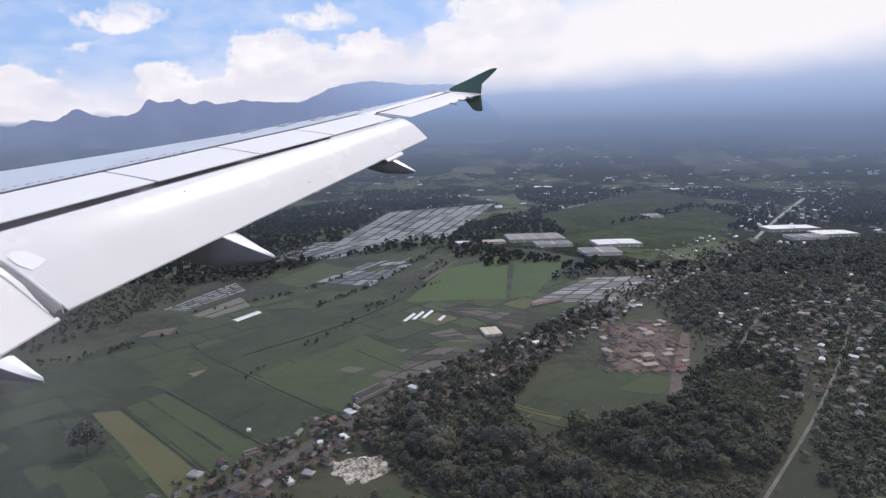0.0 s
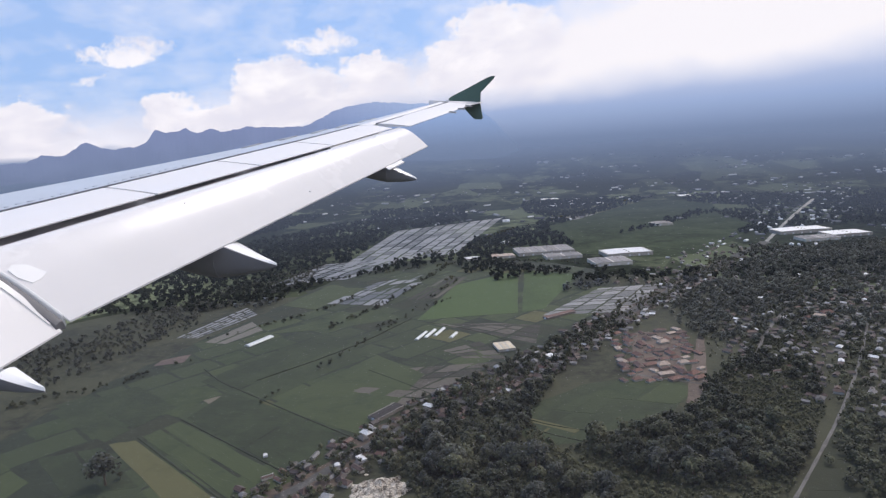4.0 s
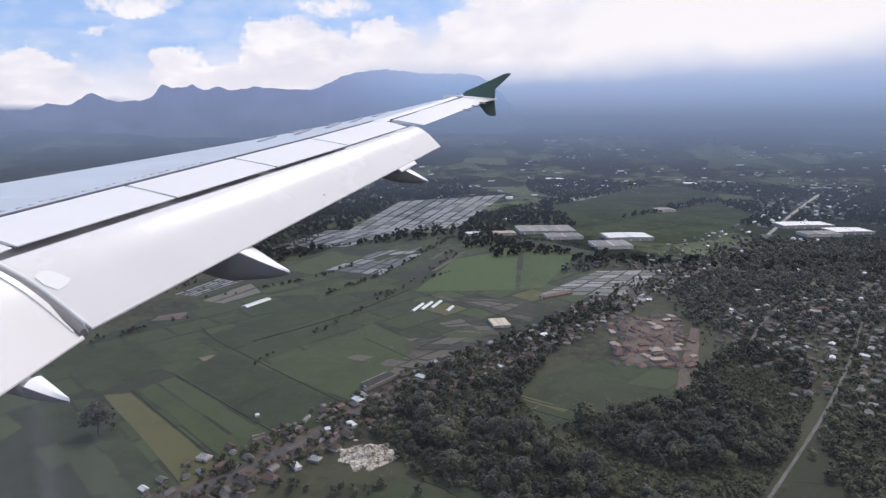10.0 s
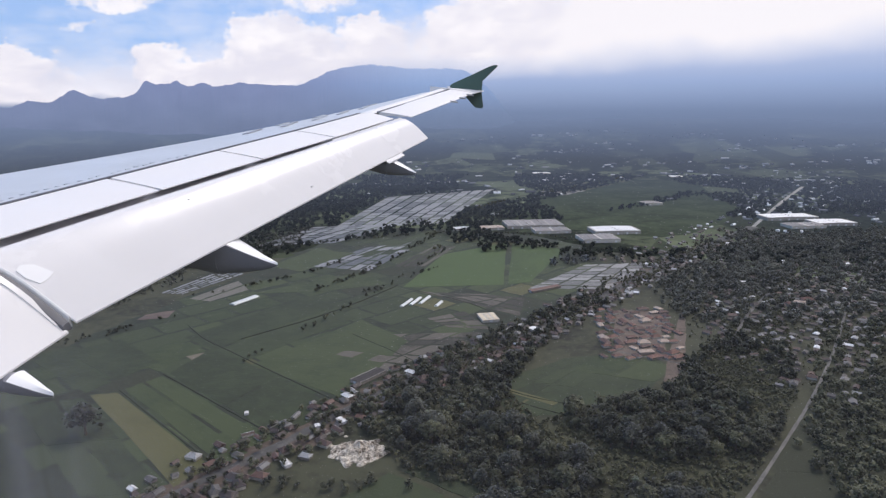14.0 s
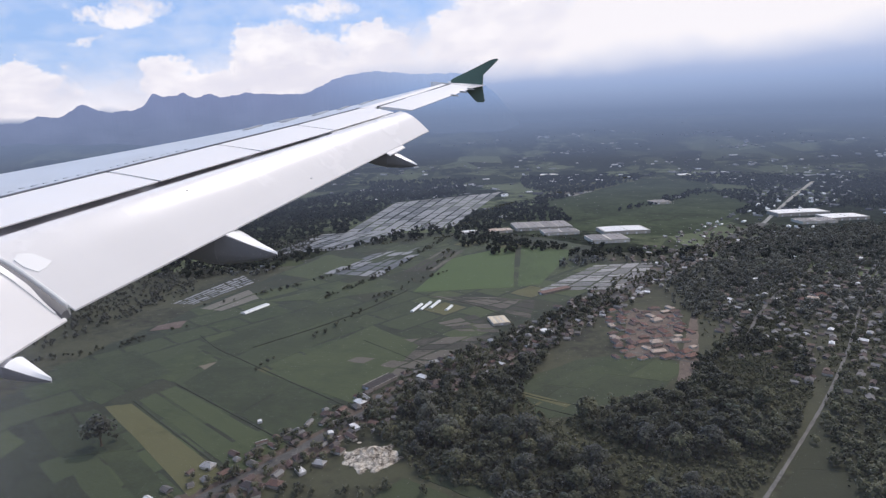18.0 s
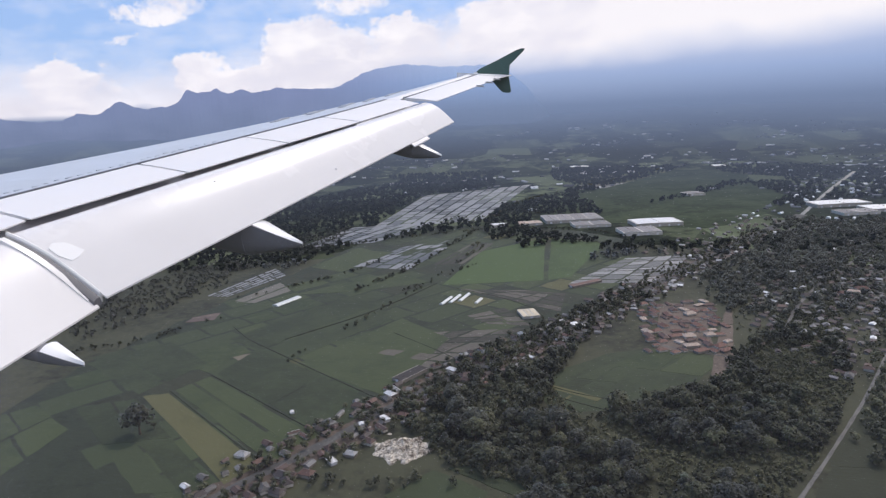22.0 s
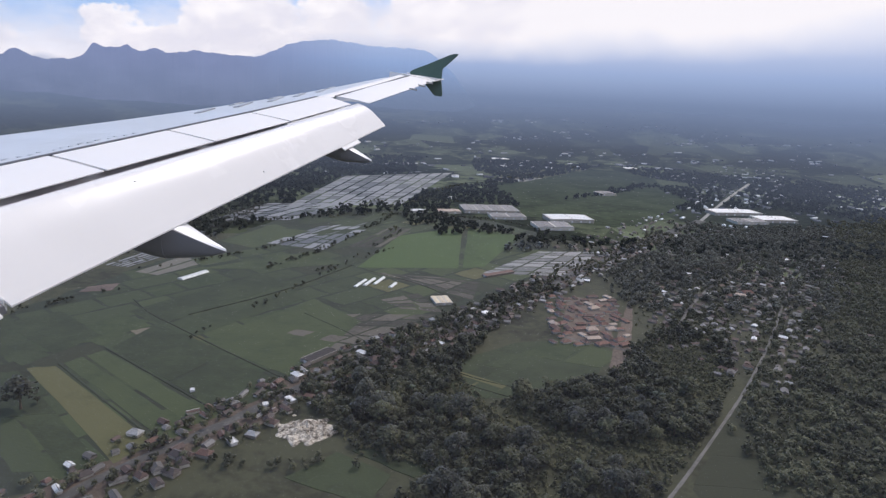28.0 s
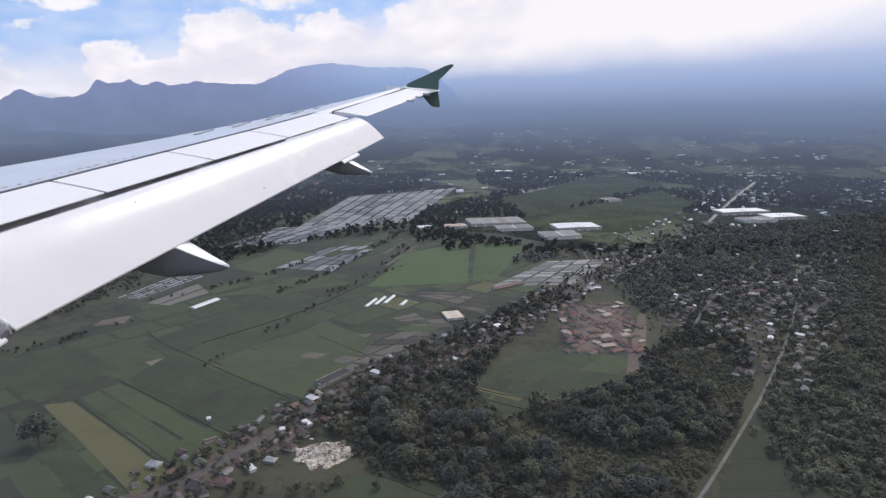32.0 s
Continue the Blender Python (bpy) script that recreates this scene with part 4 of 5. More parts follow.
def bank(pts, width=1.3, height=0.5):
    """A ditch bank between fields: a long low ridge of dark growth."""
    line = smooth_line(pts, 6.0)
    bm = bmesh.new()
    rng = random.Random(int(abs(pts[0][0])))
    rings = []
    for i, p in enumerate(line):
        q, r = line[max(0, i - 1)], line[min(len(line) - 1, i + 1)]
        d = Vector((r[0] - q[0], r[1] - q[1])).normalized()
        w, h = width * rng.uniform(0.7, 1.3), height * rng.uniform(0.6, 1.4)
        rings.append([(p[0] + s * d.y * w, p[1] - s * d.x * w, z) for s, z in ((-1, -0.2), (-0.5, h * 0.8), (0.1, h), (0.6, h * 0.7), (1, -0.2))])
    loft(bm, rings, True, True)
    finish(bm)
    tagged(part("field_bank", bm, BANK), "dark overgrown bank between rice fields", "bank", kind="structure")


def rice_land(pts, kind, label):
    """The broad sheet of rice land under the single plots."""
    line = smooth_line(list(pts) + [pts[0]], 30.0)
    rg = random.Random(len(line))
    bm = bmesh.new()
    bm.faces.new([bm.verts.new((x + rg.uniform(-6, 6), y + rg.uniform(-6, 6), -0.05)) for x, y in line[:-1]])
    bmesh.ops.triangulate(bm, faces=bm.faces)
    bmesh.ops.recalc_face_normals(bm, faces=bm.faces)
    tagged(part("rice_land", bm, FIELD_KINDS[kind]), label, "field", kind="structure")


rice_land(((-531, 559), (-523, 728), (-437, 987), (-358, 1213), (-233, 1642), (-50, 1627), (235, 1526), (352, 1323), (264, 1055), (112, 877), (-65, 688), (-135, 572), (-196, 482), (-243, 428), (-370, 391)), "bund", "broad dark green rice land crossed by thin banks")
rice_land(((129, 1612), (374, 2451), (1307, 3736), (1008, 2370), (898, 1825), (539, 1433), (377, 1592)), "green_far", "distant rice land beyond the warehouses")
rice_land(((291, 499), (408, 621), (491, 663), (591, 602), (393, 380), (210, 382)), "deep", "dark fields among the groves by the pale road")
rice_land(((39, 632), (112, 708), (207, 756), (281, 702), (216, 626), (90, 560)), "green_dark", "dark plots between grove and compound")
field("olive", 1, 1, ((-393, 630), (-362, 637), (-199, 484), (-218, 448)))
field("green", 1, 2, ((-361, 643), (-333, 682), (-159, 531), (-196, 488)))
field("green_dark", 2, 1, ((-331, 686), (-306, 774), (-110, 598), (-155, 533)))
field("green", 1, 1, ((-397, 724), (-369, 797), (-318, 775), (-340, 688)))
field("green_dark", 1, 2, ((-523, 728), (-444, 804), (-353, 723), (-397, 630)))
field("green_dark", 2, 2, ((-455, 605), (-393, 624), (-226, 450), (-296, 442)))
field("fallow", 1, 1, ((-332, 740), (-305, 758), (-272, 727), (-300, 704)))
field("fallow_red", 1, 1, ((-463, 880), (-463, 907), (-422, 933), (-417, 889)))
field("green_dark", 2, 1, ((-363, 806), (-225, 1010), (-132, 887), (-250, 719)))
field("green", 1, 1, ((-240, 710), (-125, 882), (-50, 790), (-106, 614)))
field("green", 1, 1, ((-342, 1015), (-168, 1158), (-96, 1074), (-229, 1027)))
field("mud", 5, 5, ((-176, 728), (-122, 814), (59, 826), (-90, 668)))
field("mud", 4, 2, ((-30, 883), (30, 921), (67, 830), (3, 844)))
field("mud", 4, 4, ((-49, 1028), (62, 1009), (133, 986), (114, 888)))
field("bright", 1, 1, ((-78, 1051), (-5, 1313), (148, 1435), (105, 1063)))
field("bright", 1, 1, ((110, 1063), (155, 1434), (272, 1352), (153, 1083)))
field("flooded", 4, 9, ((140, 1040), (279, 1213), (409, 1225), (304, 1031)))
field("flooded", 5, 6, ((-266, 1208), (-185, 1383), (-43, 1462), (-147, 1165)))
field("mud", 4, 2, ((-106, 1199), (-25, 1409), (27, 1393), (-39, 1204)))
field("flooded", 9, 13, ((-304, 1615), (-211, 2252), (198, 2474), (-5, 1692)))
field("flooded", 6, 9, ((-443, 1400), (-357, 1652), (-115, 1701), (-259, 1438)))
field("flooded", 5, 6, ((-491, 1022), (-428, 1218), (-385, 1153), (-448, 1014)))
field("grey_mud", 2, 1, ((-428, 987), (-382, 1108), (-341, 1042), (-385, 972)))
field("green", 1, 1, ((-358, 1213), (-298, 1367), (-191, 1331), (-279, 1164)))
field("green_dark", 2, 1, ((-208, 1278), (-35, 1609), (9, 1529), (-114, 1299)))
field("green_far", 2, 1, ((313, 2105), (1045, 3057), (967, 2375), (346, 1735)))
field("pale", 2, 1, ((466, 3155), (693, 3688), (1304, 3828), (774, 2684)))
field("pale", 1, 1, ((369, 2415), (494, 2820), (750, 2600), (569, 2426)))
field("flooded", 4, 1, ((334, 2251), (362, 2398), (580, 2425), (518, 2293)))
field("green_far", 3, 1, ((362, 1734), (903, 2215), (933, 1936), (537, 1503)))
field("green_dark", 2, 2, ((53, 617), (137, 693), (190, 705), (92, 572)))
field("olive", 1, 2, ((54, 625), (72, 642), (121, 607), (103, 587)))
field("green", 2, 1, ((143, 690), (200, 745), (278, 702), (238, 655)))
field("deep", 1, 2, ((329, 523), (430, 607), (480, 580), (418, 496)))
field("deep", 1, 2, ((241, 433), (318, 513), (410, 486), (384, 418)))
field("green_dark", 1, 1, ((-39, 479), (22, 535), (81, 504), (26, 431)))
field("green_dark", 1, 1, ((-90, 439), (-48, 479), (0, 446), (-17, 404)))
field("green", 2, 2, ((-560, 559), (-503, 612), (-428, 556), (-438, 432)))
field("green", 2, 2, ((654, 855), (953, 1182), (1159, 1125), (842, 800)))
field("earth", 1, 3, ((240, 652), (357, 907), (367, 906), (269, 639)))
field("earth", 1, 1, ((199, 726), (259, 925), (345, 921), (285, 723)), 5.0)


def inside(p, poly):
    x, y = p
    hit = False
    for (x0, y0), (x1, y1) in zip(poly, poly[1:] + poly[:1]):
        if (y0 > y) != (y1 > y) and x < (x1 - x0) * (y - y0) / (y1 - y0) + x0:
            hit = not hit
    return hit


# the lattice of single rice plots under the fields above, square to the village road
RICE = [(-505, 580), (-500, 728), (-430, 960), (-352, 1190), (-233, 1600), (-50, 1600), (200, 1500), (330, 1323), (250, 1055), (100, 877), (-75, 688), (-145, 572), (-206, 482), (-243, 448), (-360, 420)]
rng = random.Random(31)
for i in range(-14, 22):
    j = rng.uniform(-0.4, 0.4)
    while j < 22:
        wide = rng.uniform(0.55, 1.35)
        quad = []
        for a, b in ((0, 0), (0, wide), (1, wide), (1, 0)):
            u, v = (i + a) * 52, (j + b) * 68
            quad.append((-420 + 0.73 * u + 0.68 * v, 560 - 0.68 * u + 0.73 * v))
        mid = (sum(q[0] for q in quad) / 4, sum(q[1] for q in quad) / 4)
        if inside(mid, RICE) and rng.random() > 0.12:
            field(rng.choice(("green_dark", "green_dark", "green_dark", "green", "green", "deep", "deep", "olive" if rng.random() < 0.35 else "green_dark")), 1, 1, tuple(quad), 1.3, -0.075)
        j += wide

ROAD_A = ((-271, 357), (-230, 439), (-164, 509), (-61, 649), (103, 796), (273, 1013), (411, 1169), (620, 1410), (815, 1620), (1024, 1924), (1204, 2176), (1440, 2500), (1790, 3080), (2196, 3767))
ROAD_B = ((186, 383), (234, 433), (313, 523), (397, 621), (513, 770), (653, 967), (880, 1236))
LANE_C = ((210, 756), (249, 730), (290, 707))
LANE_D = ((391, 796), (459, 903), (571, 1039), (823, 1291))


def verge(pts, width, label):
    """Trodden bare ground along a village road, ragged at its edges."""
    line = smooth_line(pts, 9.0)
    bm = bmesh.new()
    rg = random.Random(3)
    prev = None
    for i, p in enumerate(line):
        q, r = line[max(0, i - 1)], line[min(len(line) - 1, i + 1)]
        d = Vector((r[0] - q[0], r[1] - q[1])).normalized()
        row = [bm.verts.new((p[0] + s * d.y * w, p[1] - s * d.x * w, z)) for s, w, z in ((-1, width * rg.uniform(0.45, 1.1), -0.02), (-1, width * 0.3, 0.13), (1, width * 0.3, 0.13), (1, width * rg.uniform(0.45, 1.1), -0.02))]
        if prev:
            for k in range(3):
                bm.faces.new((prev[k], prev[k + 1], row[k + 1], row[k]))
        prev = row
    finish(bm)
    tagged(part("verge", bm, FIELD_KINDS["earth"]), label, "ground", kind="structure")


verge([p for p in ROAD_A if p[1] < 1500], 26, "trodden brown earth along the village road")
road(ROAD_A[:9], 5.0, "worn grey village road through the plain", 1.8)
road(ROAD_A[8:12], 4.2, "pale concrete road with painted sun glint across the far plain", 0.5, ROAD_PALE)
road(ROAD_B, 2.2, "pale narrow road between groves and fields", 0.3)
road(LANE_C, 3.2, "pale concrete lane beside the red-roofed compound")
road(LANE_D, 4.5, "pale village lane among trees")
bank(((-363, 641), (-280, 561), (-196, 484)), 1.6)
bank(((-333, 684), (-243, 607), (-154, 531)), 1.3)
bank(((-337, 809), (-229, 710), (-109, 606)), 1.5)
bank(((-304, 776), (-337, 809), (-374, 857)), 1.2)
bank(((-279, 800), (-171, 914), (-86, 1064)), 1.6, 0.9)
bank(((54, 629), (86, 600), (129, 574)), 0.9)
bank(((64, 640), (100, 614), (140, 600)), 0.9)
bank(((-129, 817), (-57, 743), (0, 671)), 1.0)
bank(((-49, 1031), (29, 971), (71, 914)), 1.2)


# ---- trees ----
def tuft_cloud(rng, blobs, count, size):
    """Leaf clumps: small bent four-sided leaves scattered through a few uneven lobes."""
    verts, faces = [], []
    for _ in range(count):
        cx, cy, cz, r = rng.choice(blobs)
        d = Vector((rng.gauss(0, 1), rng.gauss(0, 1), rng.gauss(0, 1))).normalized()
        p = Vector((cx, cy, cz)) + d * r * (0.55 + 0.5 * rng.random() ** 0.5)
        up = (d + Vector((rng.uniform(-0.7, 0.7), rng.uniform(-0.7, 0.7), rng.uniform(0.3, 1.6)))).normalized()
        side = up.orthogonal().normalized()
        side.rotate(Matrix.Rotation(rng.uniform(0, 6.28), 3, up))
        other = up.cross(side)
        s = size * rng.uniform(0.6, 1.5)
        n = len(verts)
        verts += [p + side * s, p + other * s * 0.8 + up * s * 0.25, p - side * s * 0.9, p - other * s * 0.9 - up * s * 0.2]
        faces.append((n, n + 1, n + 2, n + 3))
    return verts, faces


def crown_blobs(rng, h, w):
    n = rng.randint(5, 8)
    out = []
    for i in range(n):
        a = 6.28 * i / n + rng.uniform(-0.5, 0.5)
        r = w * rng.uniform(0.25, 0.62)
        out.append((r * math.cos(a), r * math.sin(a), h * rng.uniform(0.45, 0.8), w * rng.uniform(0.28, 0.45)))
    return out + [(0, 0, h * 0.82, w * 0.4)]


def tree_parts(rng, h, w, leaves, size, mat):
    """A broad tree: trunk with limbs, crown of clumps. Returns the thing, at the origin."""
    blobs = crown_blobs(rng, h, w)
    top = thing("tree", Matrix.Identity(4), "dark green broad-leaved tree with an uneven crown", "tree", "trees of the plain")
    bm = bmesh.new()
    loft(bm, [[(r * math.cos(a) + x, r * math.sin(a), z) for a in [6.283 * k / 7 for k in range(7)]] for r, z, x in ((0.045 * h, -0.3, 0), (0.03 * h, 0.15 * h, 0.01 * h), (0.022 * h, 0.45 * h, 0.02 * h), (0.008 * h, 0.75 * h, 0))])
    for cx, cy, cz, r in blobs[:5]:
        base, end = Vector((0.015 * h, 0, 0.32 * h)), Vector((cx, cy, cz))
        loft(bm, [[base.lerp(end, t) + Vector((q * math.cos(a), q * math.sin(a), 0)) for a in [6.283 * k / 5 for k in range(5)]] for t, q in ((0, 0.015 * h), (0.6, 0.009 * h), (1, 0.003 * h))])
    finish(bm)
    part("trunk", bm, BARK, top)
    verts, faces = tuft_cloud(rng, blobs, leaves, size)
    mesh_object("crown", verts, faces, mat, top)
    return top


def palm_parts(rng, h):
    top = thing("palm_tree", Matrix.Identity(4), "slender coconut palm with drooping fronds", "palm tree", "coconut palms")
    bm = bmesh.new()
    bend = rng.uniform(0.3, 1.0)
    loft(bm, [[(r * math.cos(a) + bend * (z / h) ** 2, r * math.sin(a), z) for a in [6.283 * k / 7 for k in range(7)]] for r, z in ((0.22, -0.3), (0.16, 0.3 * h), (0.13, 0.7 * h), (0.11, h))])
    finish(bm)
    part("trunk", bm, BARK, top)
    verts, faces = [], []
    for i in range(17):
        a = 6.283 * i / 17 + rng.uniform(-0.2, 0.2)
        lift, length = rng.uniform(-0.1, 0.9), rng.uniform(2.6, 3.8)
        d, s = Vector((math.cos(a), math.sin(a), 0)), Vector((-math.sin(a), math.cos(a), 0))
        base = Vector((bend, 0, h))
        prev = None
        for k in range(6):
            u = k / 5
            p = base + d * length * u * 0.9 + Vector((0, 0, length * (lift * u - (0.55 + 0.4 * lift) * u * u)))
            w = 0.55 * math.sin(math.pi * min(1, 0.12 + u * 0.85)) + 0.04
            n = len(verts)
            verts += [p - s * w - Vector((0, 0, 0.35 * w)), p, p + s * w - Vector((0, 0, 0.35 * w))]
            if prev is not None:
                faces += [(prev, prev + 1, n + 1, n), (prev + 1, prev + 2, n + 2, n + 1)]
            prev = n
    mesh_object("crown", verts, faces, PALM, top)
    return top


def scatter(rng, poly, spacing, clump=0.0):
    """Random places inside a polygon; clump > 0 leaves clearings."""
    poly = list(poly)
    xs, ys = [p[0] for p in poly], [p[1] for p in poly]
    area = (max(xs) - min(xs)) * (max(ys) - min(ys))
    out = []
    for _ in range(int(area / spacing ** 2)):
        p = (rng.uniform(min(xs), max(xs)), rng.uniform(min(ys), max(ys)))
        if inside(p, poly) and noise.noise((p[0] * 0.010, p[1] * 0.010, 4.0)) > clump - 0.6:
            out.append(p)
    return out


def ragged(rng, places):
    """Loosens the edge of a grove, more so further off."""
    out = []
    for x, y in places:
        wide = 6 + 0.018 * max(0.0, y - 600)
        out.append((rng.gauss(x, wide), rng.gauss(y, wide * 1.6)))
    return [p for p in out if not any(inside(p, t) for t in FIELDS_FAR)]


def along(rng, pts, spacing, wide):
    return [(p[0] + rng.uniform(-wide, wide), p[1] + rng.uniform(-wide, wide)) for p in smooth_line(list(pts), spacing)]


ROAD_LINES = [smooth_line(list(r), 6.0) for r in (ROAD_A, ROAD_B, LANE_D)]
ROAD_POINTS = np.array([p for line in ROAD_LINES for p in line])


def off_road(p, gap):
    return float(np.min(np.hypot(ROAD_POINTS[:, 0] - p[0], ROAD_POINTS[:, 1] - p[1]))) > gap


BUILT = []            # places already taken by buildings: x, y, radius


def free(p, r):
    return all((p[0] - x) ** 2 + (p[1] - y) ** 2 > (q + r) ** 2 for x, y, q in BUILT if abs(p[1] - y) < 130)


# ---- buildings ----
def house_mesh(rng, w, l, h, hip):
    """Walls and a pitched roof with eaves, as two meshes at the origin."""
    walls = bmesh.new()
    box(walls, -w / 2, w / 2, -l / 2, l / 2, -0.3, h)
    e, rise, t = 0.7, w * rng.uniform(0.24, 0.34), 0.16
    roof = bmesh.new()
    inset = l * 0.28 if hip else 0.0
    low = [(-w / 2 - e, -l / 2 - e), (w / 2 + e, -l / 2 - e), (w / 2 + e, l / 2 + e), (-w / 2 - e, l / 2 + e)]
    ridge = [(0, -l / 2 - e + inset), (0, l / 2 + e - inset)]
    top = [roof.verts.new((x, y, h - 0.15)) for x, y in low] + [roof.verts.new((x, y, h + rise)) for x, y in ridge]
    bot = [roof.verts.new((x, y, h - 0.15 - t)) for x, y in low]
    for f in ((0, 1, 4), (1, 2, 5, 4), (2, 3, 5), (3, 0, 4, 5)):
        roof.faces.new([top[i] for i in f])
    for i in range(4):
        j = (i + 1) % 4
        roof.faces.new((bot[i], bot[j], top[j], top[i]))
    roof.faces.new(bot[::-1])
    bmesh.ops.recalc_face_normals(roof, faces=roof.faces)
    bmesh.ops.recalc_face_normals(walls, faces=walls.faces)
    return walls, roof, rise


def make_house(rng, w, l, h, hip, roof_mat, label, group="village houses", name="house", wall_mat=None):
    top = thing(name, Matrix.Identity(4), label, "house", group)
    walls, roof, rise = house_mesh(rng, w, l, h, hip)
    part("wall", walls, wall_mat or rng.choice((WALL, WALL_DARK)), top)
    part("roof", roof, roof_mat, top)
    cap = bmesh.new()
    run = l / 2 + 0.7 - (l * 0.28 if hip else 0)
    box(cap, -0.18, 0.18, -run, run, h + rise - 0.1, h + rise + 0.08)
    part("ridge_cap", cap, roof_mat, top)
    door = bmesh.new()
    box(door, w / 2 - 0.02, w / 2 + 0.06, -0.5, 0.5, 0, 2.05)
    part("door", door, BARK, top)
    for y in (-l * 0.3, l * 0.3):
        win = bmesh.new()
        box(win, w / 2 - 0.02, w / 2 + 0.05, y - 0.6, y + 0.6, 1.0, 2.0)
        part("window", win, WING_DARK, top)
    return top


def make_shed(x, y, turn, w, l, h, bays, roof_mat, label, name="warehouse", wall_mat=None, vents=True):
    """A long industrial building: walls, one ridged roof for each bay, ridge vents and doors."""
    top = thing(name, pose(x, y, 0, 0, 0, turn), label, name.replace("_", " "), "")
    BUILT.append((x, y, max(w, l) * 0.42))
    bm = bmesh.new()
    box(bm, -w / 2, w / 2, -l / 2, l / 2, -0.3, h)
    part("wall", bm, wall_mat or WALL, top)
    bw = w / bays
    for i in range(bays):
        x0 = -w / 2 + bw * i
        bm = bmesh.new()
        rise = min(bw * 0.035, 1.1)
        prof = [(x0 - 0.3 * (i == 0), h - 0.1), (x0 + bw / 2, h + rise), (x0 + bw + 0.3 * (i == bays - 1), h - 0.1)]
        lowp = [(px, pz - 0.25) for px, pz in prof[::-1]]
        loft(bm, [[(px, yy, pz) for px, pz in prof + lowp] for yy in (-l / 2 - 0.6, l / 2 + 0.6)])
        finish(bm, False)
        roof = part("roof", bm, roof_mat, top)
        if vents:
            for k in range(max(2, int(l / 14))):
                yy = -l / 2 + (k + 0.5) * l / max(2, int(l / 14))
                bm = bmesh.new()
                box(bm, x0 + bw / 2 - 0.9, x0 + bw / 2 + 0.9, yy - 2.2, yy + 2.2, h + rise - 0.3, h + rise + 0.9)
                part("ridge_vent", bm, WALL_DARK, roof)
    for k in range(max(1, int(w / 22))):
        bm = bmesh.new()
        xx = -w / 2 + (k + 0.5) * w / max(1, int(w / 22))
        box(bm, xx - 2.2, xx + 2.2, -l / 2 - 0.08, -l / 2 + 0.02, 0, min(4.5, h - 0.6))
        part("door", bm, WING_DARK, top)
    return top


FAR_HOUSES = []
FIELDS_FAR = [((-79, 1051), (-4, 1313), (271, 1371), (153, 1083)), ((140, 1040), (279, 1229), (414, 1229), (304, 1031)), ((-304, 1600), (-211, 2257), (200, 2486), (0, 1686)), ((-443, 1393), (-357, 1657), (-107, 1707), (-260, 1429)),
         ((-371, 1214), (-299, 1414), (0, 1600), (29, 1186), (-157, 1157)), ((313, 2106), (1046, 3057), (967, 2376), (346, 1729)), ((361, 1734), (914, 2229), (943, 1929), (537, 1503)), ((-86, 1200), (-29, 1414), (86, 1443), (29, 1186)), ((114, 1543), (143, 1757), (514, 1686), (486, 1371), (271, 1371)), ((800, 1571), (914, 1829), (1200, 1829), (1086, 1543))]
FIELDS_FAR = [list(t) for t in FIELDS_FAR]


def settle(rng, kinds, places, gap, jitter=12, size=0.80, near=False):
    """Copies of the house kinds on free ground; the far ones are kept for one joined mesh."""
    for p, turn in places:
        if free(p, gap) and off_road(p, 5.0) and (near or not any(inside(p, q) for q in FIELDS_FAR)):
            s, a = size * rng.uniform(0.8, 1.2), turn + rng.choice((0, 90)) + rng.uniform(-jitter, jitter)
            if near or (p[1] < 800 and p[0] < 420):
                copy_thing(rng.choice(kinds), pose(p[0], p[1], 0, 0, 0, a) @ Matrix.Diagonal((s, s, s, 1)))
            else:
                FAR_HOUSES.append((p[0], p[1], a, s))
            BUILT.append((p[0], p[1], gap))


def island_roofs():
    m, tree, sh = material("mixed_roofs")
    geo = tree.nodes.new("ShaderNodeNewGeometry").outputs["Random Per Island"]
    col = ramp(tree, geo, [(0.0, (0.085, 0.060, 0.052)), (0.26, (0.075, 0.058, 0.052)), (0.40, (0.125, 0.080, 0.064)), (0.47, (0.13, 0.12, 0.11)), (0.62, (0.17, 0.165, 0.16)), (0.88, (0.36, 0.36, 0.36)), (0.955, (0.78, 0.78, 0.78))], "CONSTANT")
    shade = ramp(tree, noise_tex(tree, place(tree), 0.5, 6, 0.65), [(0.3, (0.62, 0.6, 0.58)), (0.7, (1.1, 1.1, 1.1))])
    tree.links.new(mix(tree, 1.0, col, shade, "MULTIPLY"), sh.inputs["Base Color"])
    sh.inputs["Roughness"].default_value = 0.7
    return m


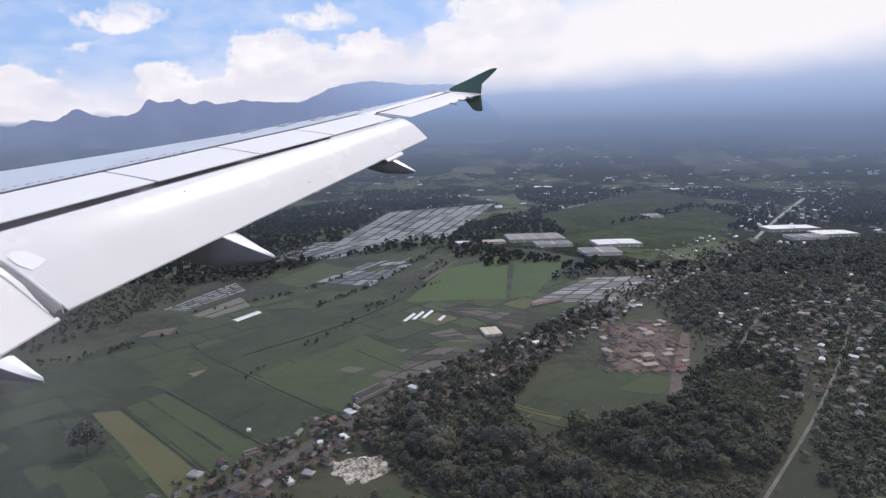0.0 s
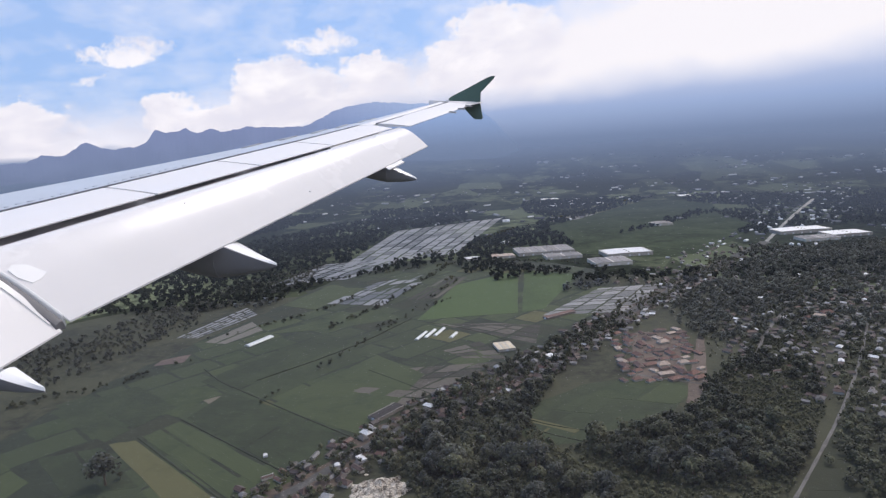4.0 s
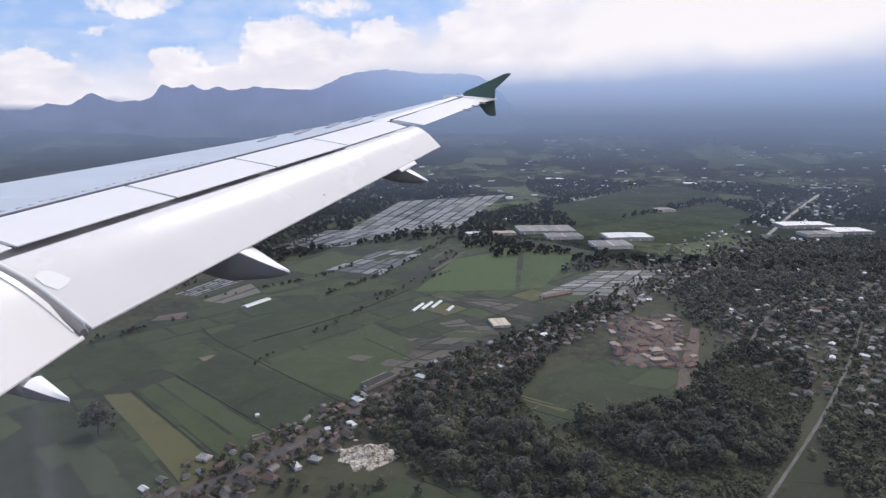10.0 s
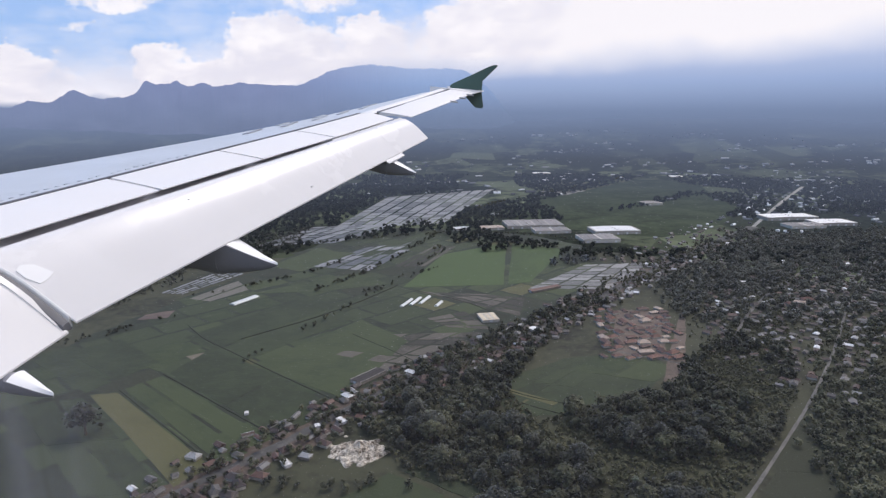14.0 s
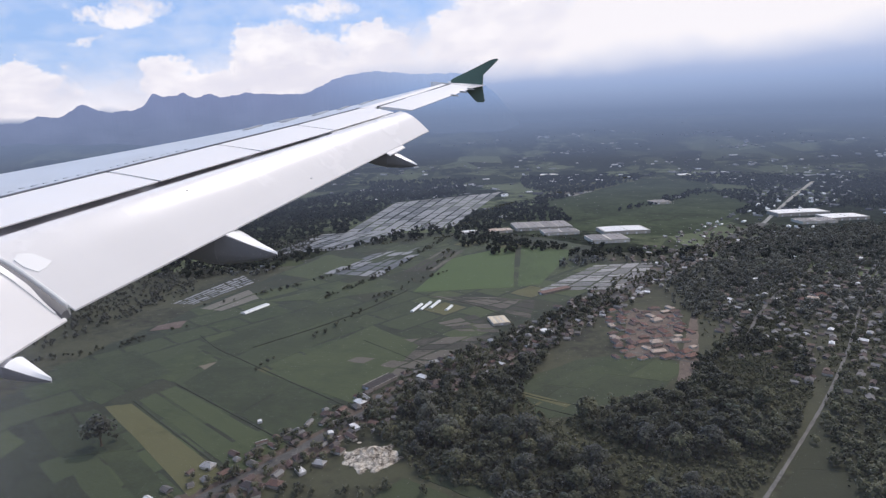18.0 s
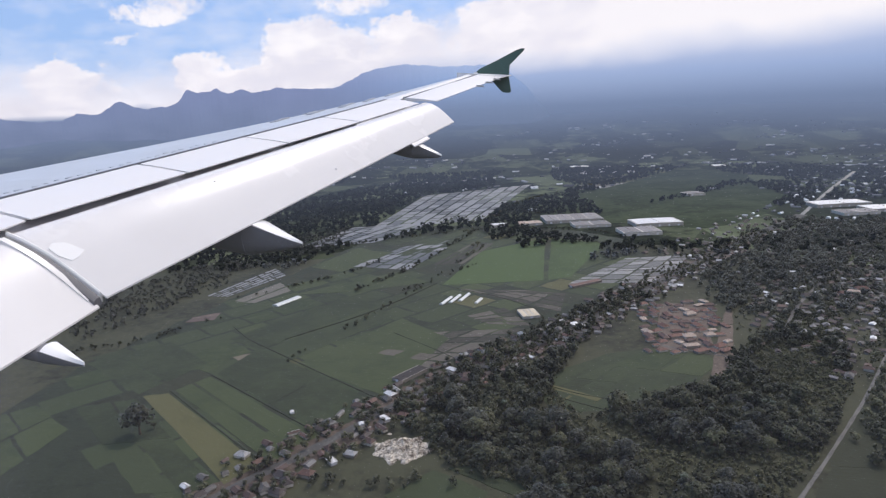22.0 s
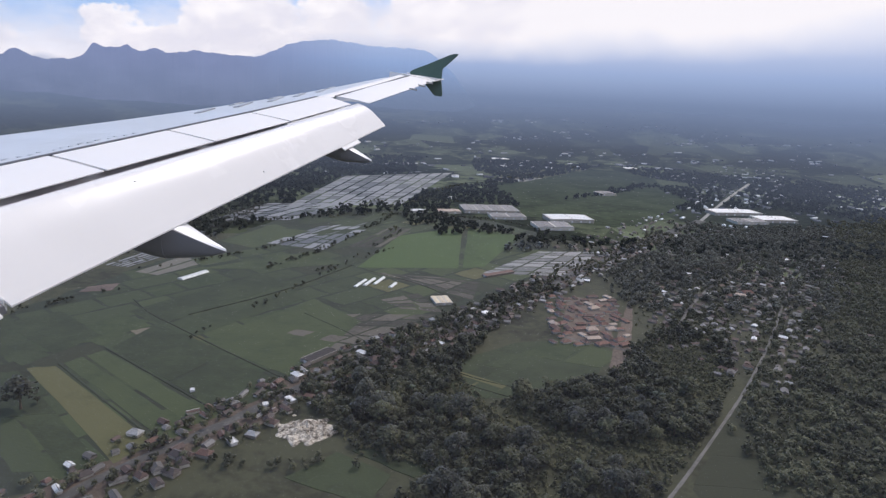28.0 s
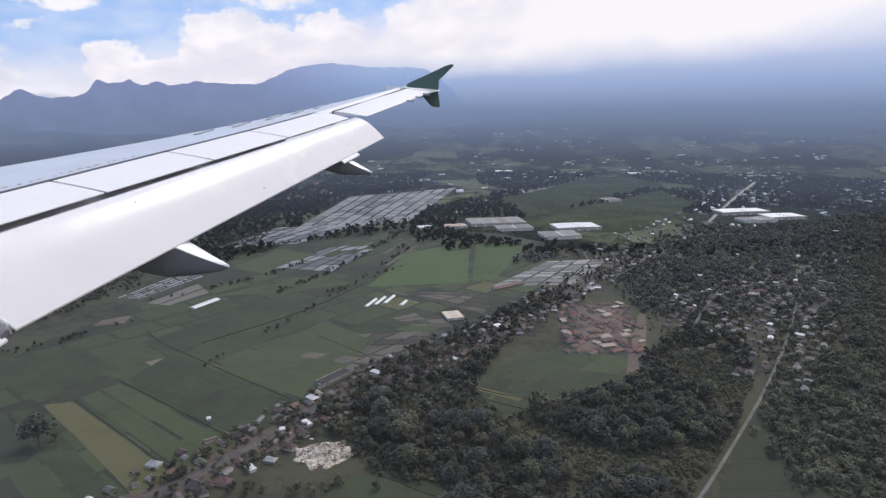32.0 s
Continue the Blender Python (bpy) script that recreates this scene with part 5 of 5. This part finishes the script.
def join_far_houses(rng):
    """Houses too far to pick apart: walls and pitched roofs in one mesh."""
    verts, faces, slots = [], [], []
    for x, y, a, s in [h for h in FAR_HOUSES if math.hypot(h[0], h[1]) <= 1750]:
        w, l, h = s * rng.uniform(3.0, 4.6), s * rng.uniform(4.2, 7.0), s * 3.1
        c, d = math.cos(radians(a)), math.sin(radians(a))
        lift = plain_height(x, y)
        put = lambda u, v, z: (x + u * c - v * d, y + u * d + v * c, z + lift)
        n = len(verts)
        verts += [put(u, v, z) for z in (-0.3, h) for u, v in ((-w, -l), (w, -l), (w, l), (-w, l))]
        faces += [(n + i, n + (i + 1) % 4, n + 4 + (i + 1) % 4, n + 4 + i) for i in range(4)]
        slots += [0] * 4
        n, e, inset = len(verts), 0.6, rng.choice((0.0, 0.55)) * w
        verts += [put(u, v, h - 0.15) for u, v in ((-w - e, -l - e), (w + e, -l - e), (w + e, l + e), (-w - e, l + e))] + [put(0, -l - e + inset, h + w * 0.55), put(0, l + e - inset, h + w * 0.55)]
        faces += [(n, n + 1, n + 4), (n + 1, n + 2, n + 5, n + 4), (n + 2, n + 3, n + 5), (n + 3, n, n + 4, n + 5)]
        slots += [1] * 4
    ob = mesh_object("distant_houses", verts, faces, WALL_DARK)
    ob.data.materials.append(island_roofs())
    ob.data.polygons.foreach_set("material_index", slots)
    tagged(ob, "scattered distant village houses with brown and grey roofs", "houses", kind="stuff")


def join_far_sheds(rng):
    """Pale metal roofs of the far villages: long low gabled sheds in one mesh."""
    verts, faces = [], []
    for x, y, a, s in [h for h in FAR_HOUSES if math.hypot(h[0], h[1]) > 1750]:
        if rng.random() < 0.5:
            continue
        w, l, h = s * rng.uniform(3.0, 5.5), s * rng.uniform(5.0, 15.0), s * 3.0
        c, d = math.cos(radians(a)), math.sin(radians(a))
        lift, n, e = plain_height(x, y), len(verts), 0.6
        put = lambda u, v, z: (x + u * c - v * d, y + u * d + v * c, z + lift)
        verts += [put(u, v, z) for z in (-1.0, h) for u, v in ((-w, -l), (w, -l), (w, l), (-w, l))] + [put(0, -l - e, h + w * 0.4), put(0, l + e, h + w * 0.4)]
        faces += [(n + i, n + (i + 1) % 4, n + 4 + (i + 1) % 4, n + 4 + i) for i in range(4)]
        faces += [(n + 4, n + 5, n + 8), (n + 5, n + 6, n + 9, n + 8), (n + 6, n + 7, n + 9), (n + 7, n + 4, n + 8, n + 9)]
    # far roofs fade by the same painted haze
    m = haze_material("hazy_metal_roofs", None, None, 0.0, [(0.0, (0.10, 0.10, 0.11)), (0.35, (0.24, 0.24, 0.25)), (0.58, (0.52, 0.52, 0.53)), (0.74, (0.92, 0.92, 0.92))])
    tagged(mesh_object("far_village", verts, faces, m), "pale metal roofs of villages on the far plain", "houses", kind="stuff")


def roadside(rng, line, spacing, near, far, y0, y1):
    out = []
    pts = smooth_line(list(line), spacing)
    for p, q in zip(pts, pts[1:]):
        if y0 < p[1] < y1:
            d = Vector((q[0] - p[0], q[1] - p[1])).normalized()
            for side in (-1, 1):
                for _ in range(2):
                    r = rng.uniform(near, far)
                    out.append(((p[0] + side * d.y * r + rng.uniform(-4, 4), p[1] - side * d.x * r + rng.uniform(-4, 4)), math.degrees(math.atan2(d.y, d.x))))
    return out


rng = random.Random(21)
HOUSES = [make_house(rng, w, l, h, hip, ROOF, label) for w, l, h, hip, label in (
    (7, 10, 3.0, False, "small village house with a weathered gabled roof"), (8, 12, 3.2, True, "village house with a hipped tiled roof"),
    (6, 9, 2.8, False, "small gabled house with rendered walls"), (9, 13, 3.4, True, "larger village house with a hipped roof"),
    (5, 14, 3.0, False, "long narrow house with a metal roof"), (6, 6, 2.8, True, "small square house with a pyramid roof"))]
RED = [make_house(rng, w, l, h, hip, ROOF_RED, "red-tiled house of the walled compound", "compound houses") for w, l, h, hip in ((10, 22, 3.6, True), (9, 16, 3.4, True), (12, 18, 3.6, True))]
for i, h in enumerate(HOUSES + RED):       # the first of each kind stands in the village too
    h.matrix_basis = pose(430 + 19 * i, 935 + 12 * (i % 3), 0, 0, 0, 33 * i)
    BUILT.append((430 + 19 * i, 935 + 12 * (i % 3), 8))

# works and large sheds
make_shed(236, 1657, 5, 150, 89, 8, 4, ROOF_ZINC, "broad grey warehouse with four ridged roofs")
make_shed(364, 1457, 5, 89, 66, 8, 2, ROOF_ZINC, "grey warehouse beside the village road")
make_shed(429, 1557, 5, 117, 66, 9, 1, ROOF_WHITE, "warehouse with a pale metal roof")
make_shed(271, 1564, 5, 91, 49, 7, 2, ROOF_ZINC, "low grey-roofed shed of the works")
make_shed(43, 1600, 8, 43, 26, 5, 1, ROOF_WHITE, "small pale shed beside the fields", "shed")
make_shed(121, 1607, 8, 63, 34, 6, 2, ROOF_RED, "brown-roofed shed beside the warehouses", "shed")
make_shed(970, 1745, 5, 150, 60, 9, 1, ROOF_WHITE, "long factory with a gleaming white roof", "factory")
make_shed(1040, 1655, 5, 110, 60, 8, 1, ROOF_WHITE, "white-roofed wing of the factory", "factory")
make_shed(943, 1614, 5, 94, 51, 7, 2, ROOF_ZINC, "grey-roofed annexe beside the factory", "factory")
make_shed(474, 3071, 0, 86, 86, 9, 2, ROOF_WHITE, "distant hall with a white roof", "hall")
make_shed(679, 2039, 10, 57, 51, 7, 1, ROOF_ZINC, "small pale hall among far fields", "hall")
make_shed(1064, 2871, 0, 57, 57, 7, 1, ROOF_WHITE, "distant white hall among woods", "hall")
make_shed(63, 880, 12, 25.7, 32.4, 4, 3, ROOF_TAN, "low tan-roofed shed at the field edge", "shed", None, False)
make_shed(-90, 671, -38, 16, 43, 4, 1, ROOF_DARK, "sooty brick barn at the field edge", "barn", WALL_DARK, False)
make_shed(171, 1034, -58, 13, 63, 3.5, 1, ROOF_RED, "long low red-roofed shed between paddies", "shed", WALL_DARK, False)
make_shed(126, 826, 35, 12.2, 18.9, 3.5, 1, ROOF_WHITE, "bright white-roofed workshop by the road", "workshop", None, False)
make_shed(-140, 489, 40, 6.2, 10, 3, 1, ROOF_WHITE, "hut with a bright white metal roof", "hut", None, False)
make_shed(-104, 566, 40, 6.2, 11.2, 3, 1, ROOF_WHITE, "hut with a pale roof beside the road", "hut", None, False)
make_shed(-126, 556, 20, 5, 5, 2.5, 1, ROOF_WHITE, "tiny hut with a white roof", "hut", None, False)
make_shed(-204, 583, 20, 3.8, 3.8, 2.5, 1, ROOF_WHITE, "tiny white hut in the rice field", "hut", None, False)


def make_greenhouse(x, y, turn, w, l, label):
    """A plastic tunnel on hoops."""
    top = thing("greenhouse", pose(x, y, 0, 0, 0, turn), label, "greenhouse", "plastic tunnels")
    bm = bmesh.new()
    rings = [[(w / 2 * math.cos(a) * 1.0, yy, 2.4 * math.sin(a) - 0.1) for a in [math.pi * k / 8 for k in range(9)]] for yy in [-l / 2 + l * k / 10 for k in range(11)]]
    loft(bm, rings, True, True)
    finish(bm)
    part("plastic_cover", bm, PLASTIC, top)
    for k in range(6):
        bm = bmesh.new()
        yy = -l / 2 + l * k / 5
        loft(bm, [[((w / 2 + d) * math.cos(a), yy + e, (2.45 + d) * math.sin(a)) for d, e in ((0, -0.06), (0.06, -0.06), (0.06, 0.06), (0, 0.06))] for a in [math.pi * j / 8 for j in range(9)]])
        finish(bm)
        part("hoop", bm, METAL, top)
    BUILT.append((x, y, max(w, l) * 0.5))


make_greenhouse(-331, 979, -28, 13, 54, "white plastic tunnel alone in a rice field")
for k, (x, y) in enumerate(((-63, 960), (-49, 969), (-34, 976), (-11, 954))):
    make_greenhouse(x, y, -20, 6, 42 if k < 3 else 26, "low white plastic tunnel in a row")


def make_rubble():
    """The limestone heaps beside the road: a lumpy pale mound with blocks."""
    top = thing("limestone_heap", Matrix.Translation((-81, 511, 0)), "heap of pale quarried limestone beside the road", "stone heap")
    bm = bmesh.new()
    n = 46
    grid = []
    for i in range(n):
        row = []
        for j in range(n):
            x, y = (i / (n - 1) - 0.5) * 62, (j / (n - 1) - 0.5) * 58
            r = math.hypot(x / 26, y / 21) * (1 + 0.5 * noise.noise((x * 0.09, y * 0.09, 5)))
            h = max(0.0, 1 - r ** 2) ** 0.5 * (0.8 + 7.0 * abs(noise.noise((x * 0.06, y * 0.09, 2))) + 4.5 * abs(noise.noise((x * 0.2, y * 0.26, 7))) + 1.6 * abs(noise.noise((x * 0.6, y * 0.6, 3))))
            row.append(bm.verts.new((x, y, h - 0.25)))
        grid.append(row)
    for i in range(n - 1):
        for j in range(n - 1):
            bm.faces.new((grid[i][j], grid[i + 1][j], grid[i + 1][j + 1], grid[i][j + 1]))
    bmesh.ops.delete(bm, geom=[v for v in bm.verts if v.co.z < -0.24 and all(w.co.z < -0.24 for e in v.link_edges for w in e.verts)], context="VERTS")
    for v in bm.verts:
        v.co.z -= 0.3
    finish(bm, False)
    part("mound", bm, RUBBLE, top)
    rg = random.Random(8)
    for _ in range(46):
        a, r = rg.uniform(0, 6.28), 25 * rg.random() ** 0.6
        x, y, s = r * math.cos(a), r * 0.85 * math.sin(a), rg.uniform(0.6, 1.8)
        bm = bmesh.new()
        bmesh.ops.create_icosphere(bm, subdivisions=1, radius=s)
        for v in bm.verts:
            v.co = Vector((v.co.x * rg.uniform(0.7, 1.2), v.co.y * rg.uniform(0.7, 1.2), v.co.z * rg.uniform(0.5, 0.9))) + Vector((x, y, 0.6 + 2.0 * max(0, 1 - r / 21)))
        part("stone", bm, RUBBLE, top)
    BUILT.append((-81, 511, 24))


make_rubble()

# the walled compound, the road villages and the village in the grove
rng = random.Random(5)
spots = [((x + rng.uniform(-5, 5), y + rng.uniform(-5, 5)), 20 + 90 * rng.randint(0, 1)) for x in range(196, 345, 15) for y in range(728, 935, 17) if inside((x, y), [(193, 721), (229, 914), (350, 929), (293, 721)])]
settle(rng, RED, spots, 6.2, 12, 0.72, True)
settle(rng, HOUSES, roadside(rng, ROAD_A, 9, 8, 40, 380, 1290), 4.6, 24, 0.85)
settle(rng, HOUSES, roadside(rng, ROAD_A, 11, 12, 130, 1150, 2900), 7.0)
settle(rng, HOUSES, roadside(rng, LANE_D, 19, 8, 55, 770, 1290), 6.0, 40)
settle(rng, HOUSES, roadside(rng, ROAD_B, 14, 9, 46, 620, 1230), 5.6, 14, 0.75)
VILLAGE = [(330, 737), (429, 1000), (800, 1144), (600, 800), (519, 694), (421, 664), (343, 686)]
settle(rng, HOUSES, [(p, rng.uniform(0, 90)) for p in scatter(rng, VILLAGE, 17)], 5.6, 14, 0.72)
for _ in range(30):
    cx, cy, wide = rng.uniform(-200, 2300), rng.uniform(1700, 3800), rng.uniform(30, 110)
    settle(rng, HOUSES, [((rng.gauss(cx, wide * 1.6), rng.gauss(cy, wide)), rng.uniform(0, 90)) for _ in range(24)], 8.5, 12, 1.05)
settle(rng, HOUSES, [((rng.uniform(371, 1286), rng.uniform(743, 1857)), rng.uniform(0, 90)) for _ in range(260)], 7.0)
for _ in range(30):       # hamlets strewn over the far plain, in low rows
    r, a, wide = rng.uniform(2300, 4300), radians(rng.uniform(-14, 42)), rng.uniform(20, 90)
    cx, cy = r * math.sin(a), r * math.cos(a)
    settle(rng, HOUSES, [((rng.gauss(cx, wide * 2.2), rng.gauss(cy, wide * 0.6)), rng.uniform(0, 90)) for _ in range(16)], 8.5, 12, 1.25)
join_far_houses(rng)
join_far_sheds(rng)

# groves: full trees nearest the camera's line, joined woodland beyond
rng = random.Random(77)
TREES = [tree_parts(rng, h, w, n, 0.62, mat) for h, w, n, mat in ((10, 5.0, 420, LEAF), (8, 4.4, 340, LEAF_DARK), (12, 6.2, 520, LEAF), (7, 3.4, 260, LEAF), (14, 8.0, 760, LEAF_DARK), (11, 7.0, 620, LEAF))]
PALMS = [palm_parts(rng, h) for h in (9, 12, 11)]
WOOD_SE = [(1, 593), (54, 676), (91, 566), (240, 640), (416, 864), (496, 861), (379, 621), (300, 519), (216, 420), (80, 374), (-14, 374), (27, 453), (-30, 487)]
ROAD_STRIP = [(-107, 586), (-29, 471), (43, 571), (114, 743), (171, 857), (257, 943), (229, 1000), (86, 843), (-29, 714)]
WOOD_MID = [(380, 1049), (771, 1560), (829, 1480), (1143, 1571), (671, 856), (496, 861), (359, 867)]
WOOD_W = [(-577, 810), (-481, 1094), (-504, 1177), (-350, 1370), (-357, 1651), (-486, 1507), (-743, 911)]
near = [p for p in scatter(rng, WOOD_SE, 7.4, 0.50) + scatter(rng, ROAD_STRIP, 8.0, 0.1) if off_road(p, 3.2) and free(p, 2.5)]
rng.shuffle(near)
near.sort(key=lambda p: p[1] > 600)
singles = [(-346, 543), (-337, 554), (-24, 1349), (-14, 1357), (-6, 1337), (29, 546), (37, 554), (-11, 711), (3, 717)]
for k, p in enumerate(singles + near[:270]):
    src = PALMS[k % 3] if k % 9 == 4 else TREES[rng.randrange(6)]
    s = 0.65 + 1.35 * rng.random() ** 1.6 if k % 9 != 4 else rng.uniform(0.8, 1.3)
    if k == 0:
        s = 2.3          # the great tree in the open fields
    copy_thing(src, pose(p[0], p[1], 0, 0, 0, rng.uniform(0, 514)) @ Matrix.Diagonal((s, s, s * rng.uniform(0.85, 1.1), 1)))
for k, src in enumerate(TREES + PALMS):
    p = near[270 + k]
    src.matrix_basis = pose(p[0], p[1], 0)
rest = near[280:]


def far_tree(rng, leaves, size):
    """A light tree for joined woodland: clumps only, plus a short stem."""
    blobs = [(rng.uniform(-2, 2), rng.uniform(-2, 2), rng.uniform(3, 6.5), rng.uniform(1.4, 2.4)) for _ in range(5)]
    verts, faces = tuft_cloud(rng, blobs, leaves, size)
    n = len(verts)
    verts += [Vector((-0.2, 0, -0.3)), Vector((0.2, 0, -0.3)), Vector((0, 0.15, 5.0))]
    return np.array([tuple(v) for v in verts]), [tuple(f) for f in faces] + [(n, n + 1, n + 2)]


def woodland(name, places, models, mat, label, lo=0.6, hi=1.1):
    """Many trees joined in one mesh."""
    rg = np.random.RandomState(len(places))
    verts, faces, at = [], [], 0
    for k, p in enumerate(places):
        v, f = models[rg.randint(len(models))]
        a, s = rg.uniform(0, 6.283), rg.uniform(lo, hi)
        c, d = math.cos(a) * s, math.sin(a) * s
        q = np.empty_like(v)
        q[:, 0], q[:, 1], q[:, 2] = v[:, 0] * c - v[:, 1] * d + p[0], v[:, 0] * d + v[:, 1] * c + p[1], v[:, 2] * s * rg.uniform(0.8, 1.15)
        verts.append(q)
        faces += [tuple(i + at for i in g) for g in f]
        at += len(v)
    if not places:
        return None
    ob = mesh_object(name, np.concatenate(verts).tolist(), faces, mat)
    return tagged(ob, label, "woodland", kind="stuff")


rng = random.Random(101)
MODELS = [far_tree(rng, 90, 0.85) for _ in range(5)]
FAR_MODELS = [far_tree(rng, 26, 1.7) for _ in range(4)]
SCRUB_MODELS = [far_tree(rng, 20, 2.2) for _ in range(4)]
clear = lambda p, r: off_road(p, 3.4) and free(p, r)
woodland("grove", [p for p in rest if clear(p, 2.5)], MODELS, LEAF, "dense dark grove of tropical trees", 0.6, 1.8)
woodland("grove", [p for p in ragged(rng, scatter(rng, WOOD_MID, 6.8, -0.1)) if clear(p, 3)], MODELS, LEAF_DARK, "dark grove round the village houses", 0.6, 1.7)
woodland("grove", [p for p in scatter(rng, WOOD_W, 11, 0.0) if clear(p, 3)], MODELS, LEAF_DARK, "wooded slope beside the paddies")
lines = []
for pts, gap, wide in ((((-250, 720), (-96, 1074), (-4, 1347)), 22, 5), (((-149, 1006), (-16, 1194)), 15, 4), (((10, 1664), (147, 2083), (349, 2281), (914, 3000)), 7, 10), (((-229, 1027), (-129, 1200), (-20, 1546)), 9, 6),
                       (((-429, 1000), (-271, 1129), (-214, 1257)), 9, 6), (((-371, 1400), (-143, 1500), (29, 1571)), 9, 7), (((271, 1000), (429, 1164), (600, 1400)), 7, 14), (((29, 1550), (229, 1529), (343, 1407)), 8, 8),
                       (((-86, 1729), (86, 1757), (286, 1800)), 9, 8), (((-600, 743), (-471, 814), (-414, 914)), 6, 12), (((-171, 500), (-86, 586), (0, 686)), 11, 9), (((-200, 457), (-57, 457), (29, 471)), 8, 8)):
    lines += [p for p in along(rng, pts, gap * 0.6, wide) if noise.noise((p[0] * 0.02, p[1] * 0.02, 8.0)) > -0.02 or rng.random() < 0.12]
village_trees = [p for p in [(q[0] + rng.uniform(-34, 34), q[1] + rng.uniform(-34, 34)) for q in smooth_line(list(ROAD_A), 1.5) + smooth_line(list(LANE_D), 2.6) if q[1] < 1420] if clear(p, -1.9)]
woodland("grove", village_trees, MODELS, LEAF, "garden trees between the village houses", 0.4, 1.2)
EAST = [(300, 430), (335, 520), (428, 672), (543, 857), (686, 886), (1143, 1572), (1643, 1786), (1286, 1086), (743, 600), (560, 440), (420, 400)]
woodland("grove", [p for p in ragged(rng, scatter(rng, EAST, 7.6, 0.12)) if clear(p, 3)], MODELS, LEAF, "dark groves east of the pale road", 0.7, 1.5)
woodland("tree_row", [p for p in lines if clear(p, 2.5)], MODELS, LEAF, "rows of trees along field banks", 0.5, 1.1)
broad = [(rng.uniform(-2100, 2600), rng.uniform(1200, 3000)) for _ in range(27000)]
broad = [p for p in broad if noise.noise((p[0] * 0.0026, p[1] * 0.0016, 1.0)) > -0.2 and not any(inside(p, t) for t in FIELDS_FAR) and off_road(p, 5 + 0.012 * max(0.0, p[1] - 1200)) and free(p, 4)]
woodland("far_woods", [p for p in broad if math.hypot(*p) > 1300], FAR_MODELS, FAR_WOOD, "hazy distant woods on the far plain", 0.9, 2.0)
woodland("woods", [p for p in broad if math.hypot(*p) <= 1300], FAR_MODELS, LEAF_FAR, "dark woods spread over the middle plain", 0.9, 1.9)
scrub = [p for p in scatter(rng, WOOD_SE, 3.6, -0.4) + scatter(rng, EAST, 8, -0.4) + scatter(rng, ROAD_STRIP, 6, -0.4) + scatter(rng, [(400, 640), (700, 900), (620, 1150), (380, 1000), (330, 800)], 12, -0.4) if clear(p, 0.3)]
woodland("scrub", scrub, SCRUB_MODELS, SCRUB, "low green scrub in the clearings", 0.16, 0.55)
